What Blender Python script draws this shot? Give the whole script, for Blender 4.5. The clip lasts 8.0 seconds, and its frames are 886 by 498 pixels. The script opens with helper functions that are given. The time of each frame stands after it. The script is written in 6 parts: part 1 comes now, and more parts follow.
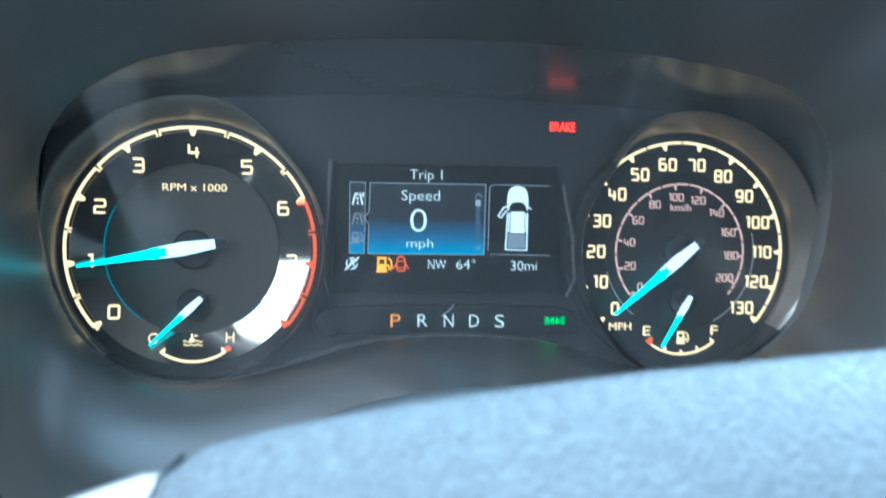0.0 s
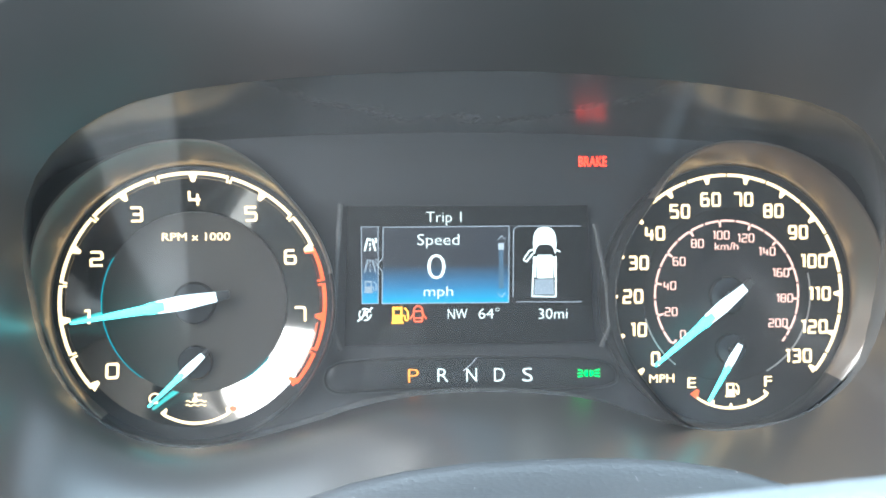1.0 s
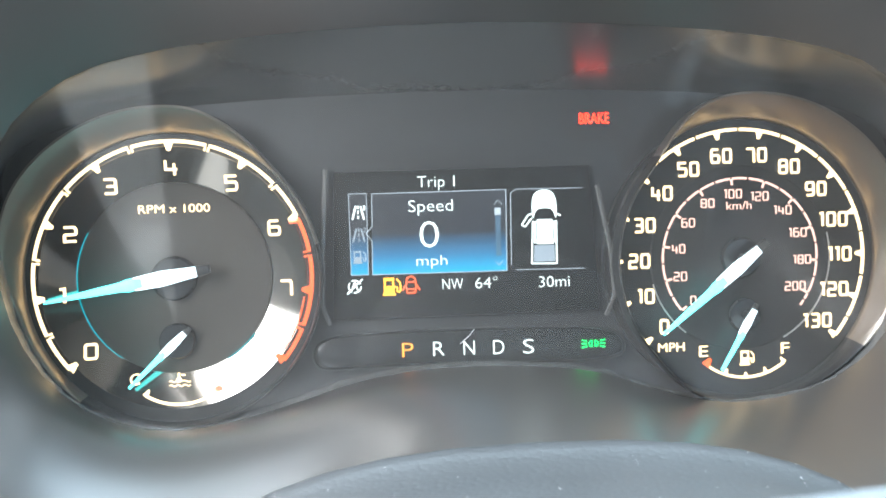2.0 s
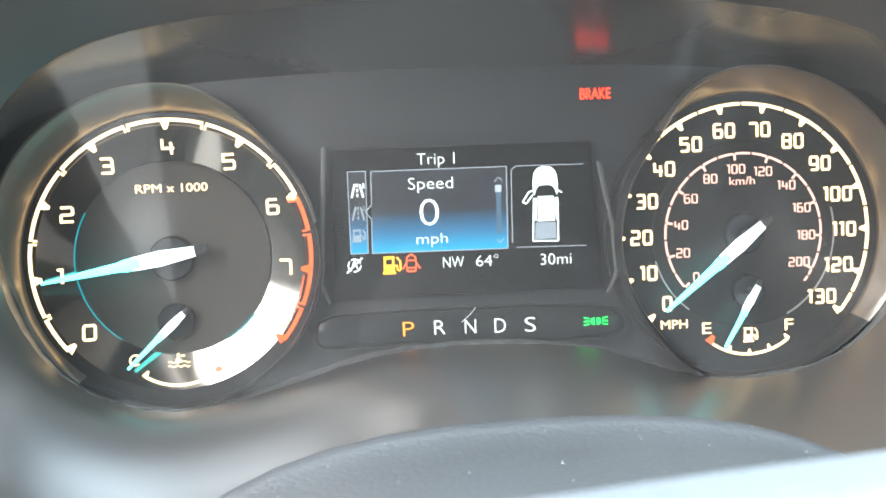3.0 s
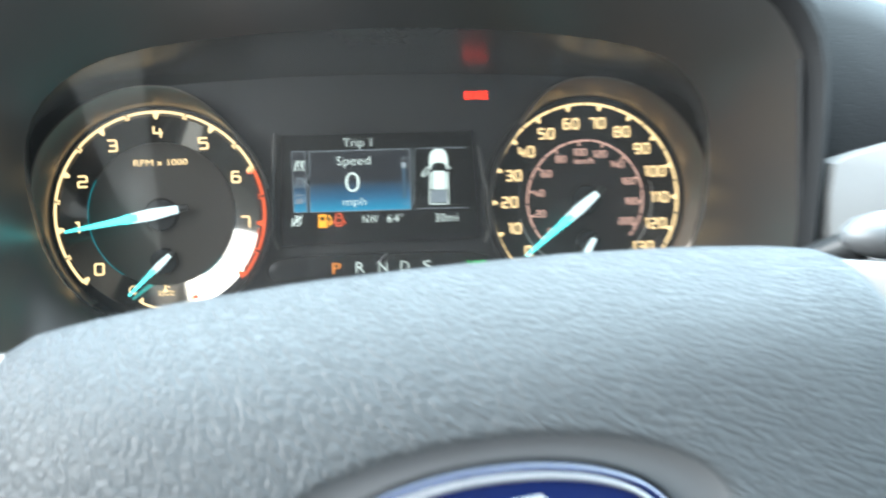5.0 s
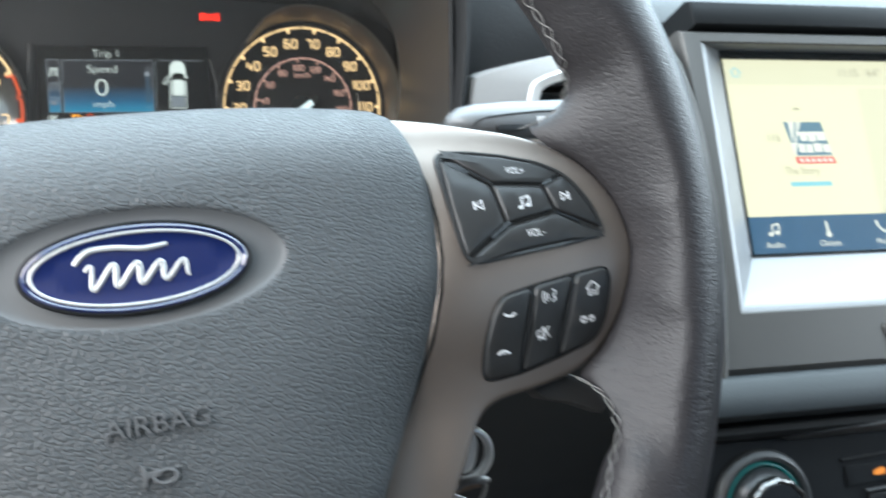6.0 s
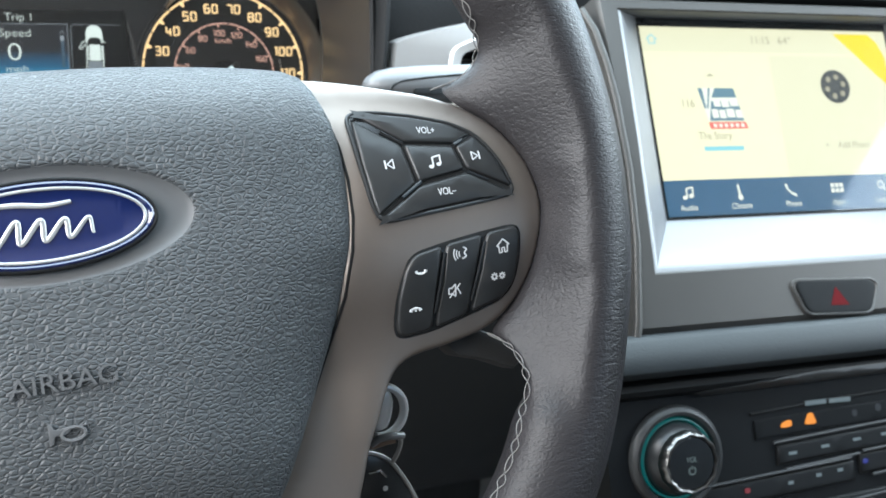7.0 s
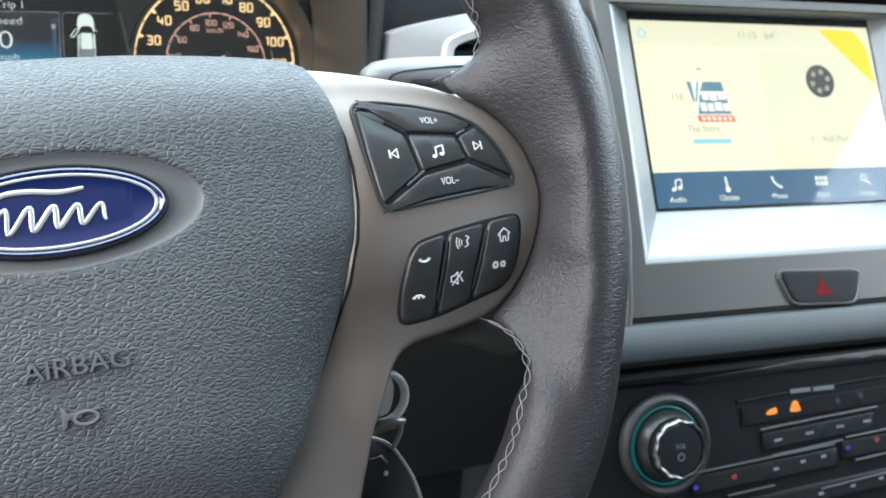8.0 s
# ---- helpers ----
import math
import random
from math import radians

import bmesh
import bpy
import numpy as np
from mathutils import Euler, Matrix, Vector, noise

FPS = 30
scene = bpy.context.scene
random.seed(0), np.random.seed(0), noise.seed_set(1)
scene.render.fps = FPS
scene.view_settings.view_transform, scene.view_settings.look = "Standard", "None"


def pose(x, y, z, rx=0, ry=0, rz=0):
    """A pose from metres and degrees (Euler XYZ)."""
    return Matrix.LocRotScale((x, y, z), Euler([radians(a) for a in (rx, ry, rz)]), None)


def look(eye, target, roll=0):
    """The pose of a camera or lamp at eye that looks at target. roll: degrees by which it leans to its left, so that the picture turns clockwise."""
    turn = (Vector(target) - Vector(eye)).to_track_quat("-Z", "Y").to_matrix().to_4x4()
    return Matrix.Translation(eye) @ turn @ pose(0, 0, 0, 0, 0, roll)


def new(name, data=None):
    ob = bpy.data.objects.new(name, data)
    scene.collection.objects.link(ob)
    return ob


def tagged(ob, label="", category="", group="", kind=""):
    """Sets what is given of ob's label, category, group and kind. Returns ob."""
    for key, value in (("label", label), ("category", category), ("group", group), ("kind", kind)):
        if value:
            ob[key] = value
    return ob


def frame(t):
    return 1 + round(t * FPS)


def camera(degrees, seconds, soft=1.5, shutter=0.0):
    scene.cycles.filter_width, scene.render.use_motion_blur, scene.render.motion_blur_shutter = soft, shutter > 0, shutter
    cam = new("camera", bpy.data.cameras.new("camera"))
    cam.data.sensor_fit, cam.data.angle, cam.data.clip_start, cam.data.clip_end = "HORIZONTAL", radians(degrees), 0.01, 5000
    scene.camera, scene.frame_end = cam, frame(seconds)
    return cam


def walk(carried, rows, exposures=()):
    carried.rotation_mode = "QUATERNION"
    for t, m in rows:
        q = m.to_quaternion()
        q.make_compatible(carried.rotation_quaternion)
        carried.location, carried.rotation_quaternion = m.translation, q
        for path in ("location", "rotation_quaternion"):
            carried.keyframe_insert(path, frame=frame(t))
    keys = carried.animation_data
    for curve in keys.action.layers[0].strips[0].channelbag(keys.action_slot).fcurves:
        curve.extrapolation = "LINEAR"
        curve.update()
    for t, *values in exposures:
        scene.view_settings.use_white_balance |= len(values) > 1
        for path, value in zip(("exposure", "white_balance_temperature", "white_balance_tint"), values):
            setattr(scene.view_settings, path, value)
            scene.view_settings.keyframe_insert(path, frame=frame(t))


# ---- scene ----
cam = camera(49.65, 8.0, soft=1.6, shutter=0.5)
cam.data.dof.use_dof, cam.data.dof.focus_distance, cam.data.dof.aperture_fstop = True, 0.315, 22.0
# seconds, eye in metres, yaw to the right, pitch, lean to the right in degrees
WAY = [
    (0, -0.0761, -0.4032, 0.8535, 10.41, -14.07, -2.85),
    (0.5, -0.0641, -0.3837, 0.8589, 8.03, -12.73, -2.03),
    (1, -0.0507, -0.3730, 0.8537, 6.12, -12.45, -0.79),
    (1.5, -0.0395, -0.3582, 0.8509, 5.23, -13.45, 0.22),
    (3, -0.0368, -0.3498, 0.8459, 4.66, -15.43, 1.29),
    (3.5, -0.0379, -0.3516, 0.8442, 4.71, -15.18, 1.33),
    (4, -0.0359, -0.3540, 0.8470, 4.47, -15.79, 1.31),
    (4.2, -0.0368, -0.3619, 0.8503, 4.62, -16.39, 1.19),
    (5.3, -0.0141, -0.5353, 0.8790, 10.01, -16.89, -0.81),
    (5.5, -0.0088, -0.5668, 0.8835, 13.36, -18.03, -2.07),
    (5.7, -0.0075, -0.5895, 0.8860, 16.20, -19.25, -2.93),
    (6, 0.0029, -0.6087, 0.8794, 18.77, -19.90, -3.28),
    (6.5, 0.0116, -0.6176, 0.8769, 21.53, -20.75, -3.80),
    (7, 0.0100, -0.6175, 0.8763, 22.76, -21.17, -4.23),
    (7.5, 0.0072, -0.6202, 0.8785, 23.86, -21.41, -4.73),
    (8, -0.0009, -0.6193, 0.8762, 24.35, -21.49, -5.03),
]


def aimed(x, y, z, yaw, pitch, lean):
    a, b = radians(yaw), radians(pitch)
    ahead = Vector((math.sin(a) * math.cos(b), math.cos(a) * math.cos(b), math.sin(b)))
    return look((x, y, z), Vector((x, y, z)) + ahead, -lean)


walk(cam, [(t, aimed(*row)) for t, *row in WAY],
     exposures=[(0.0, 2.65, 4650, -7), (0.6, 3.32, 5200, -2), (1.5, 3.67, 5650, 1), (3.2, 3.70, 6050, 4), (4.2, 3.48, 6000, 3), (5.3, 2.6, 5850, -2), (6.2, 2.32, 6050, 3), (8.0, 2.34, 6050, 3)])

# ---------------------------------------------------------------- light
world = bpy.data.worlds.new("day_sky")
scene.world = world
world.use_nodes = True
wn = world.node_tree.nodes
sky = wn.new("ShaderNodeTexSky")
sky.sky_type, sky.sun_disc = "NISHITA", False
sky.sun_elevation, sky.sun_rotation = radians(48), radians(200)
world.node_tree.links.new(sky.outputs[0], wn["Background"].inputs[0])
wn["Background"].inputs[1].default_value = 0.08

sun = new("sun", bpy.data.lights.new("sun", "SUN"))
sun.data.energy, sun.data.angle, sun.data.color = 3.5, radians(0.5), (1.0, 0.94, 0.85)
SUN_AZ, SUN_EL = radians(200), radians(48)
sun.matrix_world = look((0, 0, 5), Vector((0, 0, 5)) - Vector((math.sin(SUN_AZ) * math.cos(SUN_EL), math.cos(SUN_AZ) * math.cos(SUN_EL), math.sin(SUN_EL))))


def window_light(name, eye, target, wide, high, watts, color):
    lamp = new(name, bpy.data.lights.new(name, "AREA"))
    lamp.data.shape, lamp.data.size, lamp.data.size_y, lamp.data.energy, lamp.data.color = "RECTANGLE", wide, high, watts, color
    lamp.matrix_world = look(eye, target)


# sky light through the windscreen and the side windows
window_light("windscreen_light", (0.35, -0.01, 1.18), (0.35, -0.39, 0.25), 1.45, 0.82, 6.6, (0.84, 0.95, 1.0))
window_light("driver_window_light", (-0.46, -0.45, 1.10), (0.2, -0.45, 0.80), 1.04, 0.36, 4.0, (1.0, 0.90, 0.84))
window_light("passenger_window_light", (1.165, -0.42, 1.13), (0.4, -0.42, 1.03), 1.2, 0.44, 3.0, (0.94, 0.98, 1.0))

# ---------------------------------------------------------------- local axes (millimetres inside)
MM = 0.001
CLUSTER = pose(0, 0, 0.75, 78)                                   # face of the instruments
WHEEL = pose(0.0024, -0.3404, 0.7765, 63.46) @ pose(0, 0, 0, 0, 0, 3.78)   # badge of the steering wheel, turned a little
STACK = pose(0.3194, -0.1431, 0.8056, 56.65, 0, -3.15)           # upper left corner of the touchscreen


# ---------------------------------------------------------------- materials
def mat(name, color, rough=0.5, metal=0.0, grain=None, vary=0.12, vary_scale=18.0, coat=0.0, coat_rough=0.05, cells=0, wrinkle=None, spec=0.5):
    """A surface with colour and roughness variation at two scales; grain: (cells per metre, depth in metres)."""
    m = bpy.data.materials.new(name)
    m.use_nodes = True
    nt = m.node_tree
    b = nt.nodes["Principled BSDF"]
    tc = nt.nodes.new("ShaderNodeTexCoord")
    big = nt.nodes.new("ShaderNodeTexNoise")
    big.inputs["Scale"].default_value, big.inputs["Detail"].default_value = vary_scale, 5
    fine = nt.nodes.new("ShaderNodeTexNoise")
    fine.inputs["Scale"].default_value, fine.inputs["Detail"].default_value = 420.0, 3
    for n in (big, fine):
        nt.links.new(tc.outputs["Object"], n.inputs["Vector"])
    mixn = nt.nodes.new("ShaderNodeMath")
    mixn.operation = "MULTIPLY_ADD"
    mixn.inputs[1].default_value = 0.35
    nt.links.new(fine.outputs["Fac"], mixn.inputs[0])
    nt.links.new(big.outputs["Fac"], mixn.inputs[2])
    ramp = nt.nodes.new("ShaderNodeMapRange")
    ramp.inputs["From Min"].default_value, ramp.inputs["From Max"].default_value = 0.35, 1.0
    ramp.inputs["To Min"].default_value, ramp.inputs["To Max"].default_value = 1 - vary, 1 + vary
    nt.links.new(mixn.outputs[0], ramp.inputs["Value"])
    hue = nt.nodes.new("ShaderNodeVectorMath")
    hue.operation = "SCALE"
    hue.inputs[0].default_value = color
    nt.links.new(ramp.outputs[0], hue.inputs["Scale"])
    nt.links.new(hue.outputs[0], b.inputs["Base Color"])
    rr = nt.nodes.new("ShaderNodeMath")
    rr.operation = "MULTIPLY"
    rr.inputs[1].default_value = rough
    nt.links.new(ramp.outputs[0], rr.inputs[0])
    nt.links.new(rr.outputs[0], b.inputs["Roughness"])
    b.inputs["Metallic"].default_value = metal
    b.inputs["Specular IOR Level"].default_value = spec
    b.inputs["Coat Weight"].default_value = coat
    b.inputs["Coat Roughness"].default_value = coat_rough
    if grain:
        scale, depth = grain
        vor = nt.nodes.new("ShaderNodeTexVoronoi")
        vor.feature = "F1"
        vor.inputs["Scale"].default_value = scale
        warp = nt.nodes.new("ShaderNodeTexNoise")
        warp.inputs["Scale"].default_value, warp.inputs["Detail"].default_value = scale * 0.5, 2
        add = nt.nodes.new("ShaderNodeVectorMath")
        add.operation = "MULTIPLY_ADD"
        add.inputs[1].default_value = (0.9 / scale,) * 3
        wide = nt.nodes.new("ShaderNodeMapping")
        wide.inputs["Scale"].default_value = (0.66, 1.1, 1.0)
        nt.links.new(tc.outputs["Object"], warp.inputs["Vector"])
        nt.links.new(tc.outputs["Object"], wide.inputs["Vector"])
        nt.links.new(warp.outputs["Color"], add.inputs[0])
        nt.links.new(wide.outputs[0], add.inputs[2])
        nt.links.new(add.outputs[0], vor.inputs["Vector"])
        soft = nt.nodes.new("ShaderNodeMath")          # each cell a low dome
        soft.operation = "POWER"
        soft.inputs[1].default_value = 2.6
        nt.links.new(vor.outputs["Distance"], soft.inputs[0])
        flip = nt.nodes.new("ShaderNodeMath")
        flip.operation = "MULTIPLY"
        flip.inputs[1].default_value = -2.5
        nt.links.new(soft.outputs[0], flip.inputs[0])
        soft = flip
        if cells:                                      # flat pebbles parted by narrow creases
            vor.feature = "DISTANCE_TO_EDGE"
            add.inputs[1].default_value = (cells / scale,) * 3
            soft = nt.nodes.new("ShaderNodeMapRange")
            soft.interpolation_type = "SMOOTHSTEP"
            soft.inputs["From Max"].default_value = 0.24
            nt.links.new(vor.outputs["Distance"], soft.inputs["Value"])
        bump = nt.nodes.new("ShaderNodeBump")
        bump.inputs["Strength"].default_value, bump.inputs["Distance"].default_value = 1.0, depth
        nt.links.new(soft.outputs[0], bump.inputs["Height"])
        last = bump
        if wrinkle:
            ws, wd = wrinkle
            mp = nt.nodes.new("ShaderNodeMapping")
            mp.inputs["Scale"].default_value = (0.35, 1.0, 1.0)
            wr = nt.nodes.new("ShaderNodeTexNoise")
            wr.inputs["Scale"].default_value, wr.inputs["Detail"].default_value, wr.inputs["Distortion"].default_value = ws, 2, 0.7
            nt.links.new(tc.outputs["Object"], mp.inputs["Vector"])
            nt.links.new(mp.outputs[0], wr.inputs["Vector"])
            b2 = nt.nodes.new("ShaderNodeBump")
            b2.inputs["Strength"].default_value, b2.inputs["Distance"].default_value = 1.0, wd
            nt.links.new(wr.outputs["Fac"], b2.inputs["Height"])
            nt.links.new(bump.outputs[0], b2.inputs["Normal"])
            last = b2
        nt.links.new(last.outputs[0], b.inputs["Normal"])
    return m


def glow(name, color, strength):
    m = bpy.data.materials.new(name)
    m.use_nodes = True
    b = m.node_tree.nodes["Principled BSDF"]
    b.inputs["Base Color"].default_value = (0.02, 0.02, 0.02, 1)
    b.inputs["Emission Color"].default_value, b.inputs["Emission Strength"].default_value = (*color, 1), strength
    b.inputs["Roughness"].default_value = 0.4
    return m


def clear(name, rough=0.0, ior=1.45, tint=(1, 1, 1), dust=0.0):
    """A thin clear sheet: see-through, with Fresnel gloss; dust mixes in a pale haze that lifts the blacks."""
    m = bpy.data.materials.new(name)
    m.use_nodes = True
    nt = m.node_tree
    nt.nodes.remove(nt.nodes["Principled BSDF"])
    out = nt.nodes["Material Output"]
    tr, gl, fr, mx = (nt.nodes.new(k) for k in ("ShaderNodeBsdfTransparent", "ShaderNodeBsdfGlossy", "ShaderNodeFresnel", "ShaderNodeMixShader"))
    tr.inputs[0].default_value = (*tint, 1)
    gl.inputs["Roughness"].default_value = rough
    fr.inputs[0].default_value = ior
    nt.links.new(fr.outputs[0], mx.inputs[0])
    nt.links.new(tr.outputs[0], mx.inputs[1])
    nt.links.new(gl.outputs[0], mx.inputs[2])
    df, m2, nz, mr = (nt.nodes.new(k) for k in ("ShaderNodeBsdfDiffuse", "ShaderNodeMixShader", "ShaderNodeTexNoise", "ShaderNodeMapRange"))
    df.inputs[0].default_value = (0.8, 0.8, 0.78, 1)
    nz.inputs["Scale"].default_value, nz.inputs["Detail"].default_value = 60, 6
    mr.inputs["To Min"].default_value, mr.inputs["To Max"].default_value = dust * 0.7, dust * 1.3
    nt.links.new(nz.outputs["Fac"], mr.inputs["Value"])
    nt.links.new(mr.outputs[0], m2.inputs[0])
    nt.links.new(mx.outputs[0], m2.inputs[1])
    nt.links.new(df.outputs[0], m2.inputs[2])
    nt.links.new(m2.outputs[0], out.inputs[0])
    return m


LAMP = 0.22     # brightness of the lit markings
BLACK_GLOSS = mat("black_gloss_plastic", (0.012, 0.013, 0.014), 0.24, spec=0.4)
BLACK_SATIN = mat("black_satin_plastic", (0.018, 0.019, 0.02), 0.35)
# black lightened to hold the lens haze, and the window cheeks' reflected light
SHELL_LIFTED = mat("shell_lifted_black", (0.07, 0.071, 0.07), 0.26, vary=0.04, spec=0.8)
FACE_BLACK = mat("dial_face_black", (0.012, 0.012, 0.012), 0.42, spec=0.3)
# charcoal warmed and lightened: the lens's warm haze is put into its colour
FACE_DISC_HAZED = mat("dial_centre_hazed_charcoal", (0.062, 0.057, 0.05), 0.3, spec=0.2)
FACE_RING = mat("dial_ring_black_chrome", (0.2, 0.185, 0.165), 0.06, 1.0, vary=0.05)
# bronze tone carries the reflection seen on part of the dark collar
COLLAR = mat("collar_bronze_sheen", (0.2, 0.174, 0.148), 0.33, 0.85, vary=0.04)
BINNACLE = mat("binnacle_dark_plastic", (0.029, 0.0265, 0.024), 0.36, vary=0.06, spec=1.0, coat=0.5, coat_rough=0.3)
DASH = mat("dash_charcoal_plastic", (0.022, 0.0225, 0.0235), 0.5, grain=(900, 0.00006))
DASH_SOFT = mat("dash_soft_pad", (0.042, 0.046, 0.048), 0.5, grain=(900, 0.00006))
PIANO = mat("fascia_black_plastic", (0.006, 0.0065, 0.007), 0.5, spec=0.15)
VINYL = mat("airbag_grained_vinyl", (0.06, 0.065, 0.069), 0.42, grain=(620, 0.00028), cells=0.6, vary=0.1, spec=0.25)
RECESS = mat("smooth_grey_vinyl", (0.085, 0.088, 0.092), 0.45, vary=0.05)
LEATHER = mat("dark_leather", (0.0225, 0.021, 0.0225), 0.39, grain=(1300, 0.00004), wrinkle=(600, 0.00026), vary=0.1, spec=0.24)
THREAD = mat("pale_thread", (0.16, 0.155, 0.15), 0.85)
BRONZE = mat("satin_bronze_paint", (0.22, 0.188, 0.165), 0.4, 0.8, vary=0.05, coat=0.2, coat_rough=0.35)
SILVER = mat("satin_silver_paint", (0.205, 0.207, 0.212), 0.4, 0.55, vary=0.04)
SILVER_DARK = mat("dull_silver_plastic", (0.3, 0.29, 0.28), 0.4, 0.5, vary=0.05)
PANEL = mat("warm_grey_panel", (0.056, 0.052, 0.048), 0.42, 0.35, vary=0.06)
CHROME = mat("chrome", (0.75, 0.75, 0.76), 0.1, 1.0, vary=0.04)
BLUE = mat("blue_enamel", (0.006, 0.012, 0.062), 0.15, 0.0, coat=0.8, vary=0.04)
BUTTON = mat("button_black_rubber", (0.014, 0.0145, 0.015), 0.42, vary=0.1)
INK = mat("white_print", (0.5, 0.51, 0.52), 0.6)
RED_INK = mat("dark_red_print", (0.09, 0.004, 0.006), 0.7, spec=0.1)
LINER = mat("roof_lining_grey", (0.42, 0.405, 0.385), 0.9, grain=(500, 0.0001))
TRIMWALL = mat("cabin_dark_trim", (0.05, 0.05, 0.05), 0.6)
REARDOOR = mat("rear_door_trim", (0.06, 0.056, 0.052), 0.6)
DOORGREY = mat("cabin_grey_trim", (0.1, 0.095, 0.09), 0.6)
# hood skin made paler to stand in for bounced light on the brow
BROW_PALED = mat("hood_skin_paled", (0.16, 0.154, 0.145), 0.7, vary=0.05, spec=0.15)
SHROUD = mat("column_dark_plastic", (0.02, 0.0205, 0.021), 0.5, grain=(900, 0.00003), spec=0.35)
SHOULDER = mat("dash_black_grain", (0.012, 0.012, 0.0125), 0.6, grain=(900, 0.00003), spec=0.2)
SEATCLOTH = mat("cabin_dark_cloth", (0.035, 0.034, 0.033), 0.85)
DUST = mat("pale_dust", (0.28, 0.27, 0.26), 0.9)
GROUND = mat("driveway_concrete", (0.17, 0.165, 0.155), 0.9, vary=0.25, vary_scale=2.0)
CARPET = mat("carpet", (0.13, 0.115, 0.1), 0.95)
WARM = glow("lit_warm_white", (1.0, 0.66, 0.31), 1.35 * LAMP)
DIMWARM = glow("lit_dim_rose", (1.0, 0.55, 0.42), 0.72 * LAMP)
WHITE = glow("lit_white", (0.92, 1.0, 0.92), 0.85 * LAMP)
GREYLIT = glow("lit_grey", (0.8, 0.88, 0.95), 0.35 * LAMP)
LINE = glow("lit_line", (0.7, 0.8, 0.9), 0.25 * LAMP)
ORANGE = glow("lit_orange", (1.0, 0.1, 0.0), 0.85 * LAMP)
AMBER = glow("lit_amber", (1.0, 0.38, 0.0), 1.3 * LAMP)
RED = glow("lit_red", (1.0, 0.018, 0.001), 3.6 * LAMP)
GREEN = glow("lit_green", (0.02, 0.9, 0.1), 1.4 * LAMP)
ICE = glow("lit_ice_blue", (0.17, 0.95, 0.92), 1.9 * LAMP)
ICE_DIM = glow("lit_ice_line", (0.0, 0.45, 0.5), 0.5 * LAMP)
# the dust share is a painted haze over the instruments
CLEAR = clear("clear_lens", rough=0.05, ior=1.55, dust=0.027)
SCREEN_GLASS = clear("screen_cover", rough=0.04, ior=1.45)


def display_blue():
    """The blue panel of the trip display, brighter towards its lower edge as the screen draws it."""
    m = glow("lit_blue_panel", (0.01, 0.25, 0.75), 1.0)
    nt = m.node_tree
    b = nt.nodes["Principled BSDF"]
    tc, sep, mr, rp = (nt.nodes.new(k) for k in ("ShaderNodeTexCoord", "ShaderNodeSeparateXYZ", "ShaderNodeMapRange", "ShaderNodeValToRGB"))
    nt.links.new(tc.outputs["Object"], sep.inputs[0])
    nt.links.new(sep.outputs["Y"], mr.inputs["Value"])
    mr.inputs["From Min"].default_value, mr.inputs["From Max"].default_value = -0.0015, 0.0295
    nt.links.new(mr.outputs[0], rp.inputs[0])
    e = rp.color_ramp.elements
    e[0].position, e[0].color = 0.0, (0.0, 0.42, 0.72, 1)
    e[1].position, e[1].color = 0.5, (0.002, 0.006, 0.012, 1)
    k = rp.color_ramp.elements.new(0.22)
    k.color = (0.004, 0.17, 0.36, 1)
    nt.links.new(rp.outputs[0], b.inputs["Emission Color"])
    b.inputs["Emission Strength"].default_value = 0.5 * LAMP
    b.inputs["Base Color"].default_value = (0.01, 0.01, 0.012, 1)
    return m


BLUE_PANEL = display_blue()


# ---------------------------------------------------------------- mesh helpers
def link_mesh(name, bm, material, sharp=38):
    me = bpy.data.meshes.new(name)
    bmesh.ops.recalc_face_normals(bm, faces=bm.faces)
    bm.to_mesh(me)
    bm.free()
    me.polygons.foreach_set("use_smooth", [True] * len(me.polygons))
    me.set_sharp_from_angle(angle=radians(sharp))
    me.materials.append(material)
    return new(name, me)


def part(name, bm, material, parent, label="", sharp=38):
    ob = link_mesh(name, bm, material, sharp)
    ob.parent = parent
    return tagged(ob, label)


def thing(name, m, label, category, group="", kind=""):
    ob = new(name)
    ob.empty_display_size = 0.02
    ob.matrix_world = m
    return tagged(ob, label, category, group, kind)


def ccw(poly):
    area = sum(a[0] * b[1] - b[0] * a[1] for a, b in zip(poly, poly[1:] + poly[:1]))
    return list(poly) if area > 0 else list(reversed(poly))


def mirrored(poly):
    return [(-x, y) for x, y in poly]


def smooth_poly(poly, rounds=2):
    for _ in range(rounds):
        poly = [p for a, b in zip(poly, poly[1:] + poly[:1]) for p in
                ((a[0] * 0.75 + b[0] * 0.25, a[1] * 0.75 + b[1] * 0.25), (a[0] * 0.25 + b[0] * 0.75, a[1] * 0.25 + b[1] * 0.75))]
    return poly


def soften(poly, r):
    """Round the corners of an outline."""
    out = []
    for k, v in enumerate(poly):
        p, q = poly[k - 1], poly[(k + 1) % len(poly)]
        v, p, q = Vector(v), Vector(p), Vector(q)
        a = v + (p - v).normalized() * min(r, 0.42 * (p - v).length)
        b = v + (q - v).normalized() * min(r, 0.42 * (q - v).length)
        out += [tuple(a), tuple(a * 0.3 + v * 0.4 + b * 0.3), tuple(b)]
    return out


def ellipse(cx, cy, a, b, n=48):
    return [(cx + a * math.cos(2 * math.pi * k / n), cy + b * math.sin(2 * math.pi * k / n)) for k in range(n)]


